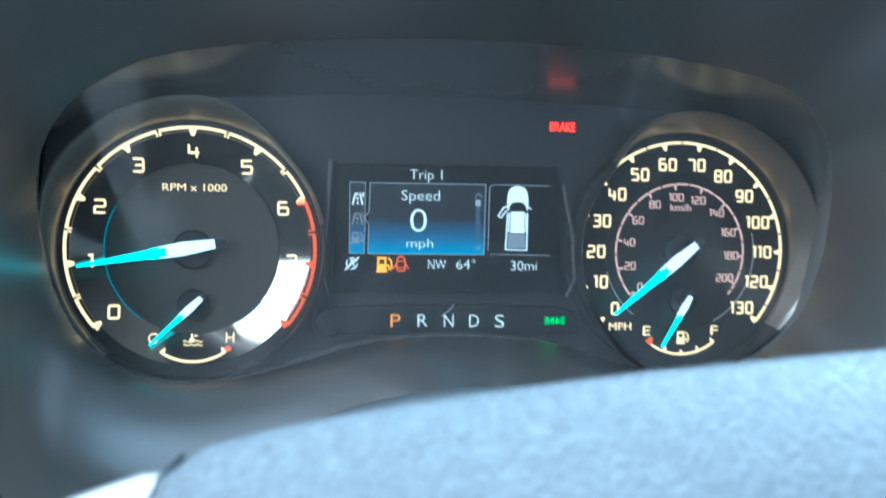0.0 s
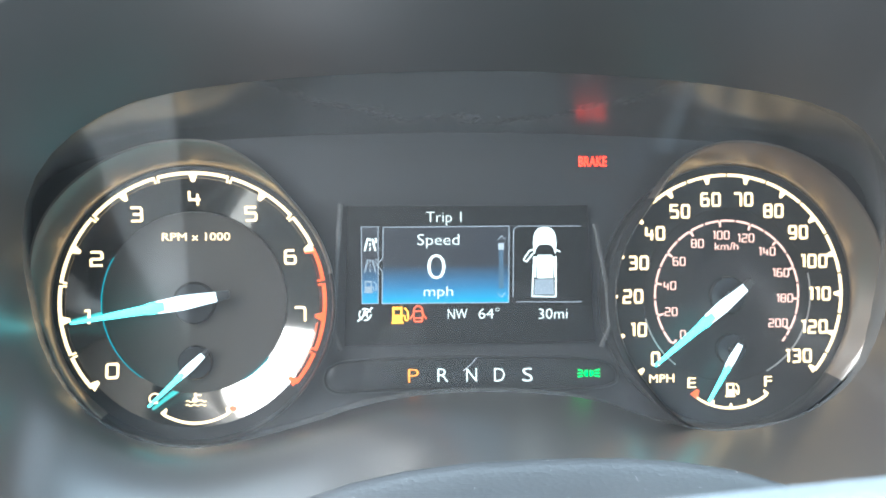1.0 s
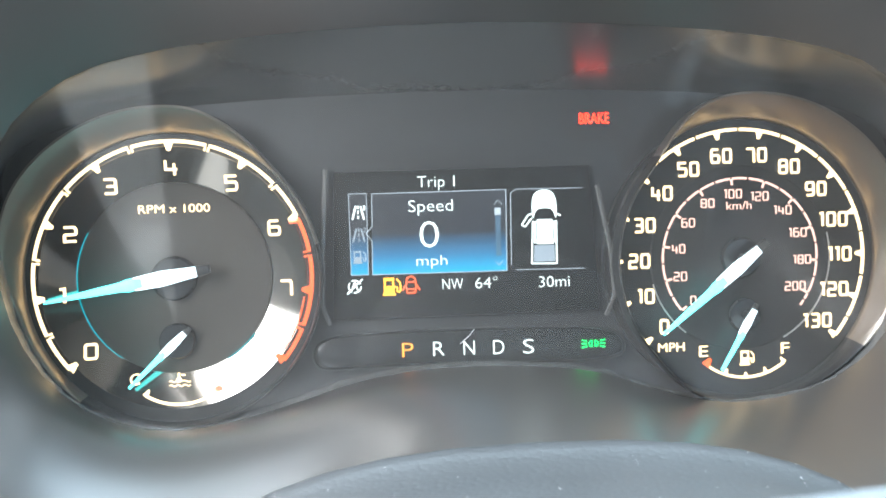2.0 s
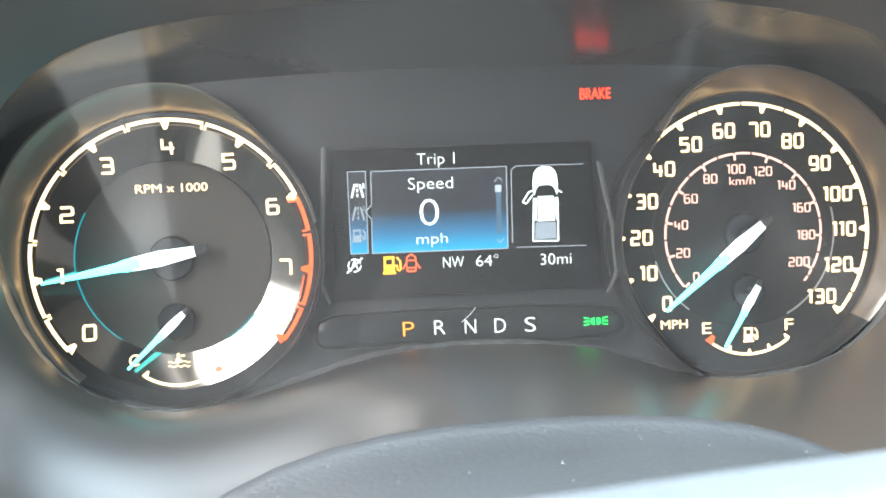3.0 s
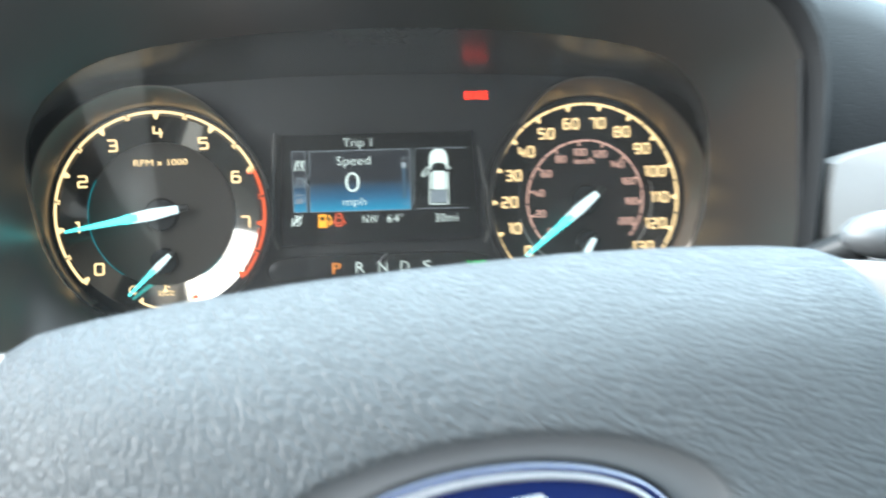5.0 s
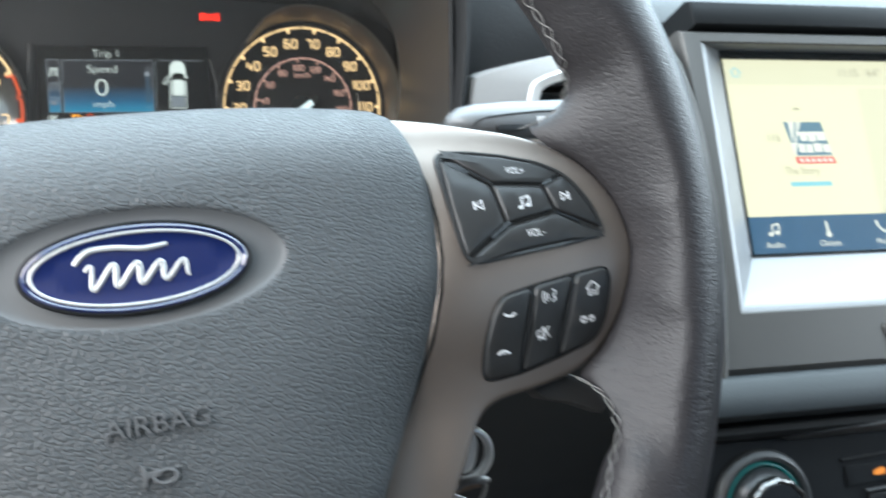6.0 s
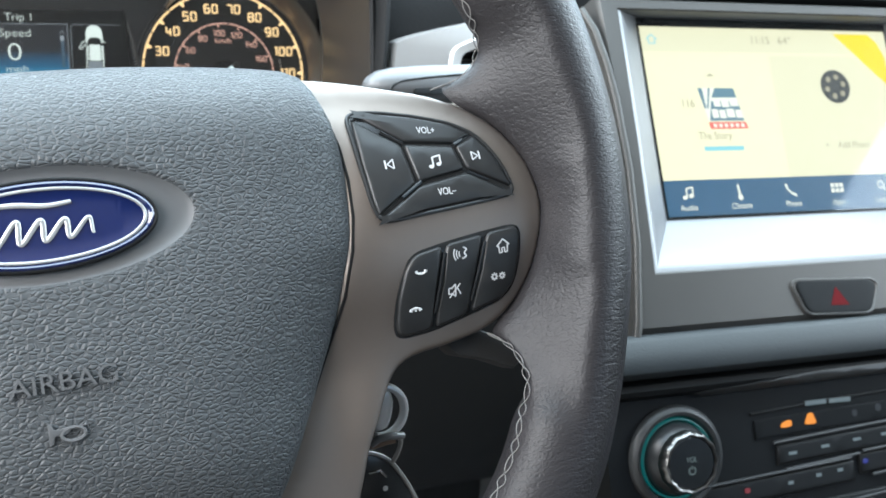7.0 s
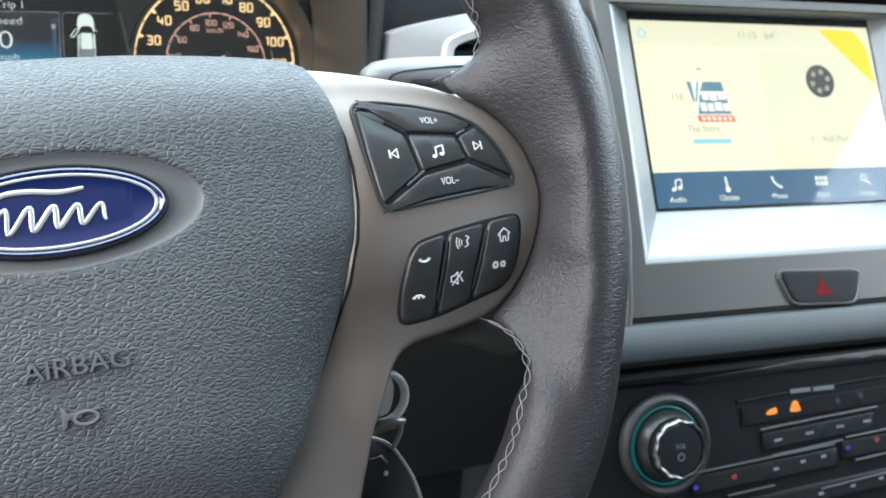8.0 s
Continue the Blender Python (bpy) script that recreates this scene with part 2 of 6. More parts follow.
def rounded(x0, y0, x1, y1, r, n=5):
    out = []
    for cx, cy, s in ((x1 - r, y1 - r, 0), (x0 + r, y1 - r, 90), (x0 + r, y0 + r, 180), (x1 - r, y0 + r, 270)):
        for k in range(n + 1):
            a = radians(s + 90 * k / n)
            out.append((cx + r * math.cos(a), cy + r * math.sin(a)))
    return out


def pillow(poly, z0, prof, h=None, bm=None, fine=7.0):
    """A plate over an outline: a skirt from z0 up to the first height of prof, then rings (inset, height); h bends it."""
    bm = bm or bmesh.new()
    for v in bm.verts:
        v.tag = True
    poly = ccw(poly)
    top = [bm.verts.new((x * MM, y * MM, prof[0][1] * MM)) for x, y in poly]
    low = [bm.verts.new((x * MM, y * MM, z0 * MM)) for x, y in poly]
    mine = top + low
    n = len(top)
    for k in range(n):
        bm.faces.new((low[k], low[(k + 1) % n], top[(k + 1) % n], top[k]))
    bm.faces.new(list(reversed(low)))
    f = bm.faces.new(top)
    f.normal_update()
    done = prof[0][0]
    for d, z in prof[1:]:
        bmesh.ops.inset_region(bm, faces=[f], thickness=(d - done) * MM, use_even_offset=True)
        done = d
        for v in f.verts:
            v.co.z = z * MM
            mine.append(v)
        f.normal_update()
    if h:
        bmesh.ops.triangulate(bm, faces=[f])
        top_z = prof[-1][1] * MM
        flat = lambda e: all(abs(v.co.z - top_z) < 1e-7 for v in e.verts)
        for _ in range(6):
            long = [e for e in bm.edges if flat(e) and e.calc_length() > fine * MM and all(v.tag is False for v in e.verts)]
            if not long:
                break
            bmesh.ops.subdivide_edges(bm, edges=long, cuts=1)
            bmesh.ops.triangulate(bm, faces=[g for g in bm.faces if len(g.verts) > 4 or (len(g.verts) > 3 and all(abs(v.co.z - top_z) < 1e-7 for v in g.verts))])
        for v in bm.verts:
            if not v.tag:
                v.co.z += h(v.co.x / MM, v.co.y / MM) * MM
    for v in bm.verts:
        v.tag = True
    bmesh.ops.triangulate(bm, faces=[f for f in bm.faces if len(f.verts) > 4])
    return bm


def slab(poly, z0, z1, edge=0.0, bm=None, h=None):
    prof = [(0, z1)] if not edge else [(0, z1 - edge), (edge * 0.3, z1 - edge * 0.3), (edge, z1)]
    return pillow(poly, z0, prof, h, bm)


def loft(rings, closed=True, caps=False, bm=None):
    bm = bm or bmesh.new()
    vs = [[bm.verts.new(tuple(c * MM for c in p)) for p in r] for r in rings]
    n = len(vs[0])
    for a, b in zip(vs, vs[1:]):
        for k in range(n if closed else n - 1):
            bm.faces.new((a[k], a[(k + 1) % n], b[(k + 1) % n], b[k]))
    if caps:
        bm.faces.new(list(reversed(vs[0])))
        bm.faces.new(vs[-1])
        bmesh.ops.triangulate(bm, faces=[f for f in bm.faces if len(f.verts) > 4])
    return bm


def lathe(cx, cy, prof, n=64, caps=False, grow=None):
    """A turned form round the z axis at (cx, cy); grow(angle, k) widens ring k."""
    rings = []
    for k, (r, z) in enumerate(prof):
        ring = []
        for j in range(n):
            a = 2 * math.pi * j / n
            rr = r + (grow(a, k) if grow else 0)
            ring.append((cx + rr * math.cos(a), cy + rr * math.sin(a), z))
        rings.append(ring)
    return loft(rings, True, caps)


def arc_band(bm, cx, cy, r0, r1, a0, a1, z0, z1, n=8):
    """A slice of a ring between two angles (degrees)."""
    quads = []
    for k in range(n + 1):
        a = radians(a0 + (a1 - a0) * k / n)
        c, s = math.cos(a), math.sin(a)
        quads.append([bm.verts.new(((cx + r * c) * MM, (cy + r * s) * MM, z * MM)) for r, z in ((r0, z0), (r1, z0), (r1, z1), (r0, z1))])
    for p, q in zip(quads, quads[1:]):
        for i in range(4):
            bm.faces.new((p[i], p[(i + 1) % 4], q[(i + 1) % 4], q[i]))
    bm.faces.new(quads[0])
    bm.faces.new(list(reversed(quads[-1])))
    return bm


def tube(pts, r, n=8, closed=False, bm=None, radii=None, flat=1.0):
    bm = bm or bmesh.new()
    pts = [Vector(p) for p in pts]
    m = len(pts)
    up = Vector((0.12, 0.2, 0.97))
    rings = []
    for k, p in enumerate(pts):
        a = pts[(k - 1) % m] if closed or k else pts[0]
        b = pts[(k + 1) % m] if closed or k < m - 1 else pts[-1]
        t = (b - a).normalized()
        side = t.cross(up).normalized()
        nrm = side.cross(t)
        rr = radii[k] if radii else r
        rings.append([bm.verts.new((p + side * rr * math.cos(2 * math.pi * j / n) + nrm * rr * flat * math.sin(2 * math.pi * j / n)) * MM) for j in range(n)])
    for k in range(m if closed else m - 1):
        a, b = rings[k], rings[(k + 1) % m]
        for j in range(n):
            bm.faces.new((a[j], a[(j + 1) % n], b[(j + 1) % n], b[j]))
    if not closed:
        bm.faces.new(list(reversed(rings[0])))
        bm.faces.new(rings[-1])
    return bm


def line_bar(bm, a, b, width, z0, z1):
    (x0, y0), (x1, y1) = a, b
    d = math.hypot(x1 - x0, y1 - y0)
    nx, ny = -(y1 - y0) / d * width / 2, (x1 - x0) / d * width / 2
    return slab([(x0 + nx, y0 + ny), (x1 + nx, y1 + ny), (x1 - nx, y1 - ny), (x0 - nx, y0 - ny)], z0, z1, bm=bm)


def shrink(bm, x, y, k):
    """Scale a flat mark about a point."""
    for v in bm.verts:
        v.co.x, v.co.y = x * MM + (v.co.x - x * MM) * k, y * MM + (v.co.y - y * MM) * k
    return bm


def bent(bm, h):
    """Lay a flat mesh over a curved surface."""
    for v in bm.verts:
        v.co.z += h(v.co.x / MM, v.co.y / MM) * MM
    return bm


def words(name, body, material, parent, x, y, z, height, width=None, turn=0.0, deep=0.25, label="", lean=0.0, bend=None, thin=0.0):
    """Raised lettering centred at (x, y), with the built-in font, at the given height and width in millimetres."""
    cu = bpy.data.curves.new(name, "FONT")
    cu.body, cu.size, cu.extrude, cu.shear = body, 1.0, 0.02, lean
    cu.resolution_u, cu.offset = 3, -thin
    tmp = new("lettering_form", cu)
    bpy.context.view_layer.update()
    me = bpy.data.meshes.new_from_object(tmp.evaluated_get(bpy.context.evaluated_depsgraph_get()))
    bpy.data.objects.remove(tmp)
    co = np.empty(len(me.vertices) * 3)
    me.vertices.foreach_get("co", co)
    co = co.reshape(-1, 3)
    lo, hi = co.min(0), co.max(0)
    sy = height / 0.73
    sx = width / (hi[0] - lo[0]) if width else sy
    co[:, 0] = (co[:, 0] - (lo[0] + hi[0]) / 2) * sx
    co[:, 1] = (co[:, 1] - 0.365) * sy
    co[:, 2] = (co[:, 2] + 0.02) / 0.04 * deep
    c, s = math.cos(radians(turn)), math.sin(radians(turn))
    px = x + co[:, 0] * c - co[:, 1] * s
    py = y + co[:, 0] * s + co[:, 1] * c
    pz = z + co[:, 2]
    if bend:
        pz = pz + np.array([bend(a, b) for a, b in zip(px, py)])
    me.vertices.foreach_set("co", (np.stack([px, py, pz], 1) * MM).ravel())
    me.polygons.foreach_set("use_smooth", [False] * len(me.polygons))
    me.materials.clear()
    me.materials.append(material)
    me.name = name
    ob = new(name, me)
    ob.parent = parent
    return tagged(ob, label)


def ease(x):
    x = min(1.0, max(0.0, x))
    return x * x * (3 - 2 * x)


def face_out(ob):
    """Turn all faces of an open sheet towards its local +z."""
    bm = bmesh.new()
    bm.from_mesh(ob.data)
    bm.normal_update()
    bmesh.ops.reverse_faces(bm, faces=[f for f in bm.faces if f.normal.z < 0])
    bm.to_mesh(ob.data)
    bm.free()


# ---------------------------------------------------------------- cabin shell
def shell(name, boxes, material, label, category="wall"):
    bm = bmesh.new()
    for x0, y0, z0, x1, y1, z1 in boxes:
        bmesh.ops.create_cube(bm, size=1, matrix=Matrix.LocRotScale(((x0 + x1) / 2, (y0 + y1) / 2, (z0 + z1) / 2), None, (x1 - x0, y1 - y0, z1 - z0)))
    ob = link_mesh(name, bm, material)
    return tagged(ob, label, category, kind="structure")


shell("ground", [(-150, -150, -0.75, 150, 150, -0.7)], GROUND, "pale concrete ground outside the car", "ground")
shell("floor", [(-0.47, -1.95, -0.05, 1.17, 0.75, 0.0)], CARPET, "grey-brown carpeted cabin floor", "floor")
shell("ceiling", [(-0.47, -1.95, 1.30, 1.10, -0.43, 1.36)], LINER, "pale grey roof lining of the cabin", "ceiling")
shell("wall_left", [(-0.47, -1.95, 0.62, -0.43, -0.58, 0.90), (-0.47, -1.95, 0, -0.43, -1.20, 0.62), (-0.47, -1.20, 0, -0.43, 0.16, 0.10), (-0.47, 0.16, 0, -0.43, 0.75, 0.90), (-0.47, -1.95, 0.90, -0.43, -1.17, 1.30)],
      REARDOOR, "grey cabin side with the driver's doorway open")
shell("wall_right", [(1.13, -1.95, 0, 1.17, 0.75, 0.90), (1.13, -1.05, 0.90, 1.17, -0.95, 1.30), (1.13, -1.95, 0.90, 1.17, -1.75, 1.30)],
      TRIMWALL, "dark door panels below the passenger windows")
shell("wall_back", [(-0.43, -1.95, 0, 1.13, -1.90, 1.0), (-0.43, -1.95, 1.0, 0.62, -1.90, 1.30), (1.05, -1.95, 1.0, 1.13, -1.90, 1.30)],
      SEATCLOTH, "dark cloth rear of the cabin")
shell("console", [(0.47, -1.2, 0.0, 0.70, 0.30, 0.33)], DOORGREY, "grey centre console between the seats", "console")
shell("wall_front", [(-0.43, 0.70, 0, 1.13, 0.75, 0.86)], TRIMWALL, "dark bulkhead in front of the dashboard")


# ---------------------------------------------------------------- dashboard
def extruded_x(profile, x0, x1, bm=None):
    bm = bm or bmesh.new()
    a = [bm.verts.new((x0, y, z)) for y, z in profile]
    b = [bm.verts.new((x1, y, z)) for y, z in profile]
    n = len(a)
    for k in range(n):
        bm.faces.new((a[k], a[(k + 1) % n], b[(k + 1) % n], b[k]))
    bm.faces.new(list(reversed(a)))
    bm.faces.new(b)
    return bm


def dashboard():
    dash = thing("dashboard", Matrix.Identity(4), "charcoal grained plastic dashboard under the windscreen", "dashboard", kind="structure")
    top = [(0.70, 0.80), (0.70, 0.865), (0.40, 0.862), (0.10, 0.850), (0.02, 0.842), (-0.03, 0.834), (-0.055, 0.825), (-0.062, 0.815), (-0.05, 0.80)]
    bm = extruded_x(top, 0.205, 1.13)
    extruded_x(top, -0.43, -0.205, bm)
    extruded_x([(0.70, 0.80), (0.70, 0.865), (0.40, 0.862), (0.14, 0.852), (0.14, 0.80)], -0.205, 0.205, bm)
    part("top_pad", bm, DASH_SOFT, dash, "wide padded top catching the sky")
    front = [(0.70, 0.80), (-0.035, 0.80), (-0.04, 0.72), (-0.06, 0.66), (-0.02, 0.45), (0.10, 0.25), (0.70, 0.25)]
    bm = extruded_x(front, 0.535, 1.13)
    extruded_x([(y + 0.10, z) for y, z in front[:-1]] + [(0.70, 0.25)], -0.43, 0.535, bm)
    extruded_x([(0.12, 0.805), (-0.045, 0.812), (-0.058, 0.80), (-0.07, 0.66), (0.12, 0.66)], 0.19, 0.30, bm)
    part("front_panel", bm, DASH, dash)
    return dash


dashboard()

# outline of the clear lens over the instruments, round from the left
LENS = [(-168, 0), (-164, -18), (-153, -37), (-136, -50), (-114, -56), (-92, -54), (-67, -48), (-42, -40), (-16, -36.5), (14, -36.5),
        (48, -40), (67, -47), (85, -53), (105, -55.5), (127, -53), (146, -46), (161, -33), (169, -15), (172, 5), (172, 28), (168, 48), (157, 66),
        (138, 78), (100, 86), (50, 90.5), (0, 92), (-50, 90), (-85, 87), (-112, 83), (-135, 77), (-156, 63), (-168, 45), (-171, 22)]
LENS = smooth_poly(LENS, 1)


def lens_depth(v):
    """The lens leans towards the driver at its top."""
    t = min(1.0, max(0.0, (v + 50) / 142))
    return 10 + 46 * t ** 1.3


def leaning(u, v):
    w = lens_depth(v)
    k = 1 - (w - 10) / 365
    return (u * (k * 0.6 + 0.4), 21 + (v - 21) * k, w)


LENS3 = [leaning(u, v) for u, v in LENS]
MASK = [(u * (1.0 if v < 20 else 1.0 + 0.0009 * min(v - 20, 40)), v if v < 40 else 40 + (v - 40) * 0.54) for u, v in LENS]


def instrument_hood():
    hood = thing("instrument_hood", CLUSTER, "grey plastic binnacle that shades the instruments", "instrument hood", kind="structure")

    def ring(s, grow=0.0):
        out = []
        for (u, v), (lu, lv, lw) in zip(LENS, LENS3):
            up = min(1.0, max(0.0, (v + 10) / 50))
            up = up * up * (3 - 2 * up)
            # on the driver's door side the floor of the tunnel falls in a rounded step
            step = ease((-u - 5) / 55)
            vb = lv - 21 * s * (1 - step) - (10 * s + 30 * ease((s - 0.08) / 0.5)) * step
            vt = lv + (18 + 8 * (v / 92)) * s + grow
            side = lu * (1 + s * (172 / 171 * abs(u) / max(1e-6, abs(lu)) - 1) * 0.5 + (0.012 + 0.045 * up) * s) if abs(lu) > 1 else lu
            out.append((side, vb * (1 - up) + vt * up, lw + (106 - lw) * s))
        return out
    rings = [ring(k) for k in (0, 0.015, 0.05, 0.1, 0.16, 0.22, 0.28, 0.34, 0.42, 0.5, 0.6, 0.75, 1.0)]
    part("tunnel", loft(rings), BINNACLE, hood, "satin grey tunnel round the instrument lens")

    def brow(s, w, grow):
        return [(u + (u / 172) * grow * 0.7, v + grow, w) for u, v, _ in ring(s)][34:66]
    rings = [brow(1.0, 106, 0), brow(1.0, 112, 1.5), brow(1.0, 115, 5), brow(1.0, 114, 9), brow(0.9, 106, 13), brow(0.6, 70, 18), brow(0.2, 10, 23), brow(0, -110, 24)]
    # one brow in two tones: paled for bounced light, right arm darkened for shade
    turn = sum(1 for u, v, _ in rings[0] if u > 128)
    part("brow", loft([r[turn - 1:] for r in rings], closed=False), BROW_PALED, hood, "rounded grey brow over the instruments, paled for bounced light")
    part("brow_shaded_arm", loft([r[:turn] for r in rings], closed=False), SHOULDER, hood, "arm of the hood beside the vent, darkened for shade")
    # outer flanks down to the dashboard
    bm = bmesh.new()
    for side in (-1, 1):
        rows = []
        for w, u0 in ((106, 173.5), (107.6, 175), (106, 179), (101, 184), (92, 188), (0, 191), (-60, 192)):
            rows.append([(side * u0, v, w) for v in (60, 34, 10, -20, -60, -100)])
        loft(rows, closed=False, bm=bm)
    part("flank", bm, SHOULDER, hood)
    # dark shoulders that carry the hood over to the rest of the dashboard
    for side in (1, -1):
        rows = []
        for u, dv in ((178, 14), (188, 12), (215, 5), (245, -6), (275, -13), (300, -20)):
            lip = 12 + (u - 184) * 0.19
            rows.append([(side * u, v + dv, w) for v, w in ((106, -110), (106, -20), (104, 20), (98, 52), (86, 78), (70, 92))] + [(side * u, lip + v, w) for v, w in ((26, 99), (8, 101), (1, 99), (0, 60))])
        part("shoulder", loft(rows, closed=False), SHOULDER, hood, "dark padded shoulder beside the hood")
    bm = slab([(-200, -125), (200, -125), (200, 96), (-200, 96)], -30, -6)
    part("back_plate", bm, BLACK_SATIN, hood)
    return hood


instrument_hood()


def column_shroud():
    shroud = thing("steering_column_shroud", CLUSTER, "dark plastic cover over the steering column behind the wheel", "column shroud", kind="structure")

    def dome(w, top, wide, low):
        out = []
        for k in range(25):
            a = math.pi * k / 24
            c, s = math.cos(a), math.sin(a)
            out.append((4 - wide * (abs(c) ** 0.8) * (1 if c > 0 else -1), low + (top - low) * s ** 0.55, w))
        return out
    rings = [dome(60, -75, 100, -150), dome(122, -42, 112, -150), dome(127, -37.6, 114, -150), dome(129.5, -36.0, 114.5, -150), dome(132, -35.7, 114.5, -150), dome(134.5, -36.8, 114, -150), dome(137.5, -38.6, 113, -150), dome(150, -39.6, 109, -150),
             dome(190, -42, 96, -150), dome(240, -48, 80, -145), dome(285, -58, 66, -140)]
    part("upper_cover", loft(rings, closed=False), SHROUD, shroud, "smooth dark upper cover with a raised seam")
    bm = bmesh.new()
    pick = random.Random(5)
    for _ in range(90):
        a, b = rings[pick.choice((4, 5, 6, 7, 7, 7, 8))], None
        k, t = pick.randint(6, 18), pick.random()
        nxt = rings[min(len(rings) - 1, rings.index(a) + 1)]
        p, q = Vector(a[k]), Vector(nxt[k])
        at = p.lerp(q, t) * MM
        bmesh.ops.create_icosphere(bm, subdivisions=1, radius=pick.uniform(0.07, 0.16) * MM, matrix=Matrix.Translation(at))
    dust = link_mesh("dust", bm, DUST)
    dust.matrix_world = CLUSTER
    tagged(dust, "fine pale dust specks on the dark column cover", "dust", kind="stuff")
    low = [[(u, -150 - (v + 150) * 0.6, w) for u, v, w in r] for r in rings]
    part("lower_cover", loft(low, closed=False), BLACK_SATIN, shroud)
    return shroud


column_shroud()


# ---------------------------------------------------------------- instruments
def tri_tick(bm, cx, cy, r0, r1, deg, half, z0, z1):
    """A wedge that points inward from the ring."""
    a = radians(deg)
    c, s = math.cos(a), math.sin(a)
    pts = [(r1, half), (r1, -half), (r0, -half * 0.35), (r0, half * 0.35)]
    slab([(cx + r * c - t * s, cy + r * s + t * c) for r, t in pts], z0, z1, bm=bm)


def scale_arc(bm, cx, cy, values, angle, r_out, band, gap, wedge, half, minor, z1=0.0):
    """Ring segments between the marks, a wedge at each whole mark and a small foot at each half mark."""
    z0 = -0.4
    for a, b in zip(values, values[1:]):
        m = (a + b) / 2
        for p, q in ((a, m), (m, b)):
            pa, qa = angle(p), angle(q)
            arc_band(bm, cx, cy, r_out - band, r_out, pa - (gap if p == m else 0), qa + (gap if q == m else 0), z0, z1, 6)
        if minor:
            for d in (-gap * 1.35, gap * 1.35):
                arc_band(bm, cx, cy, r_out - band - minor, r_out - band, angle(m) + d - 0.45, angle(m) + d + 0.45, z0, z1, 1)
    for v in values:
        tri_tick(bm, cx, cy, r_out - band - wedge, r_out - band * 0.5, angle(v), half, z0, z1)


def ribbon(bm, pts, width, z0, z1, closed=False):
    """A flat band of even width along a line, mitred at its corners."""
    pts = [Vector(p) for p in pts]
    n = len(pts)
    rows = []
    for k, p in enumerate(pts):
        a = pts[k - 1] if k or closed else None
        b = pts[(k + 1) % n] if k < n - 1 or closed else None
        da = (p - a).normalized() if a is not None else (b - p).normalized()
        db = (b - p).normalized() if b is not None else da
        mit = Vector((-da.y - db.y, da.x + db.x)).normalized()
        off = mit * (width / 2 / max(0.4, mit.dot(Vector((-da.y, da.x)))))
        rows.append([bm.verts.new((x * MM, y * MM, z * MM)) for (x, y), z in ((p + off, z0), (p - off, z0), (p - off, z1), (p + off, z1))])
    for k in range(n if closed else n - 1):
        p, q = rows[k], rows[(k + 1) % n]
        for i in range(4):
            bm.faces.new((p[i], p[(i + 1) % 4], q[(i + 1) % 4], q[i]))
    if not closed:
        bm.faces.new(rows[0])
        bm.faces.new(list(reversed(rows[-1])))
    return bm


# strokes of the squared dial figures in a cell one wide and one high; True closes the stroke
C = 0.12
SQUARE = {
    "0": [([(C, 0), (1 - C, 0), (1, C), (1, 1 - C), (1 - C, 1), (C, 1), (0, 1 - C), (0, C)], True)],
    "1": [([(-0.1, 0.98), (0.3, 1), (0.3, 0)], False)],
    "2": [([(0, 1), (1 - C, 1), (1, 1 - C), (1, 0.56), (1 - C, 0.48), (C, 0.48), (0, 0.4), (0, 0), (1, 0)], False)],
    "3": [([(0, 1), (1 - C, 1), (1, 1 - C), (1, C), (1 - C, 0), (0, 0)], False), ([(0.2, 0.5), (0.9, 0.5)], False)],
    "4": [([(0.08, 1), (0.08, 0.36), (1.12, 0.36)], False), ([(0.86, 0.78), (0.86, 0.44)], False), ([(0.86, 0.28), (0.86, -0.06)], False)],
    "5": [([(1, 1), (0, 1), (0, 0.56), (1 - C, 0.56), (1, 0.46), (1, C), (1 - C, 0), (0, 0)], False)],
    "6": [([(0.9, 1), (C, 1), (0, 1 - C), (0, C), (C, 0), (1 - C, 0), (1, C), (1, 0.46), (1 - C, 0.56), (0.1, 0.56)], False)],
    "7": [([(0, 1), (1 - C, 1), (1, 1 - C), (1, -0.06)], False)],
    "8": [([(C, 0), (1 - C, 0), (1, C), (1, 1 - C), (1 - C, 1), (C, 1), (0, 1 - C), (0, C)], True), ([(0.1, 0.52), (0.9, 0.52)], False)],
    "9": [([(0.1, 0), (1 - C, 0), (1, C), (1, 1 - C), (1 - C, 1), (C, 1), (0, 1 - C), (0, 0.5), (C, 0.42), (0.9, 0.42)], False)],
}


def figure(name, body, material, parent, x, y, z, high, wide, pen, bend=None):
    """A number in squared figures centred at (x, y); wide is one figure's width, pen the stroke's."""
    w, h, gap = wide - pen, high - pen, 0.62 * pen + 0.25 * wide * 0.4
    cells = [0.34 * w if c == "1" else w for c in body]
    at = x - (sum(cells) + (len(body) - 1) * (gap + pen)) / 2
    bm = bmesh.new()
    for c, cw in zip(body, cells):
        for line, closed in SQUARE[c]:
            ribbon(bm, [(at + px * w, y - h / 2 + py * h) for px, py in line], pen, z, z + 0.3, closed)
        at += cw + gap + pen
    return part(name, bent(bm, bend) if bend else bm, material, parent)


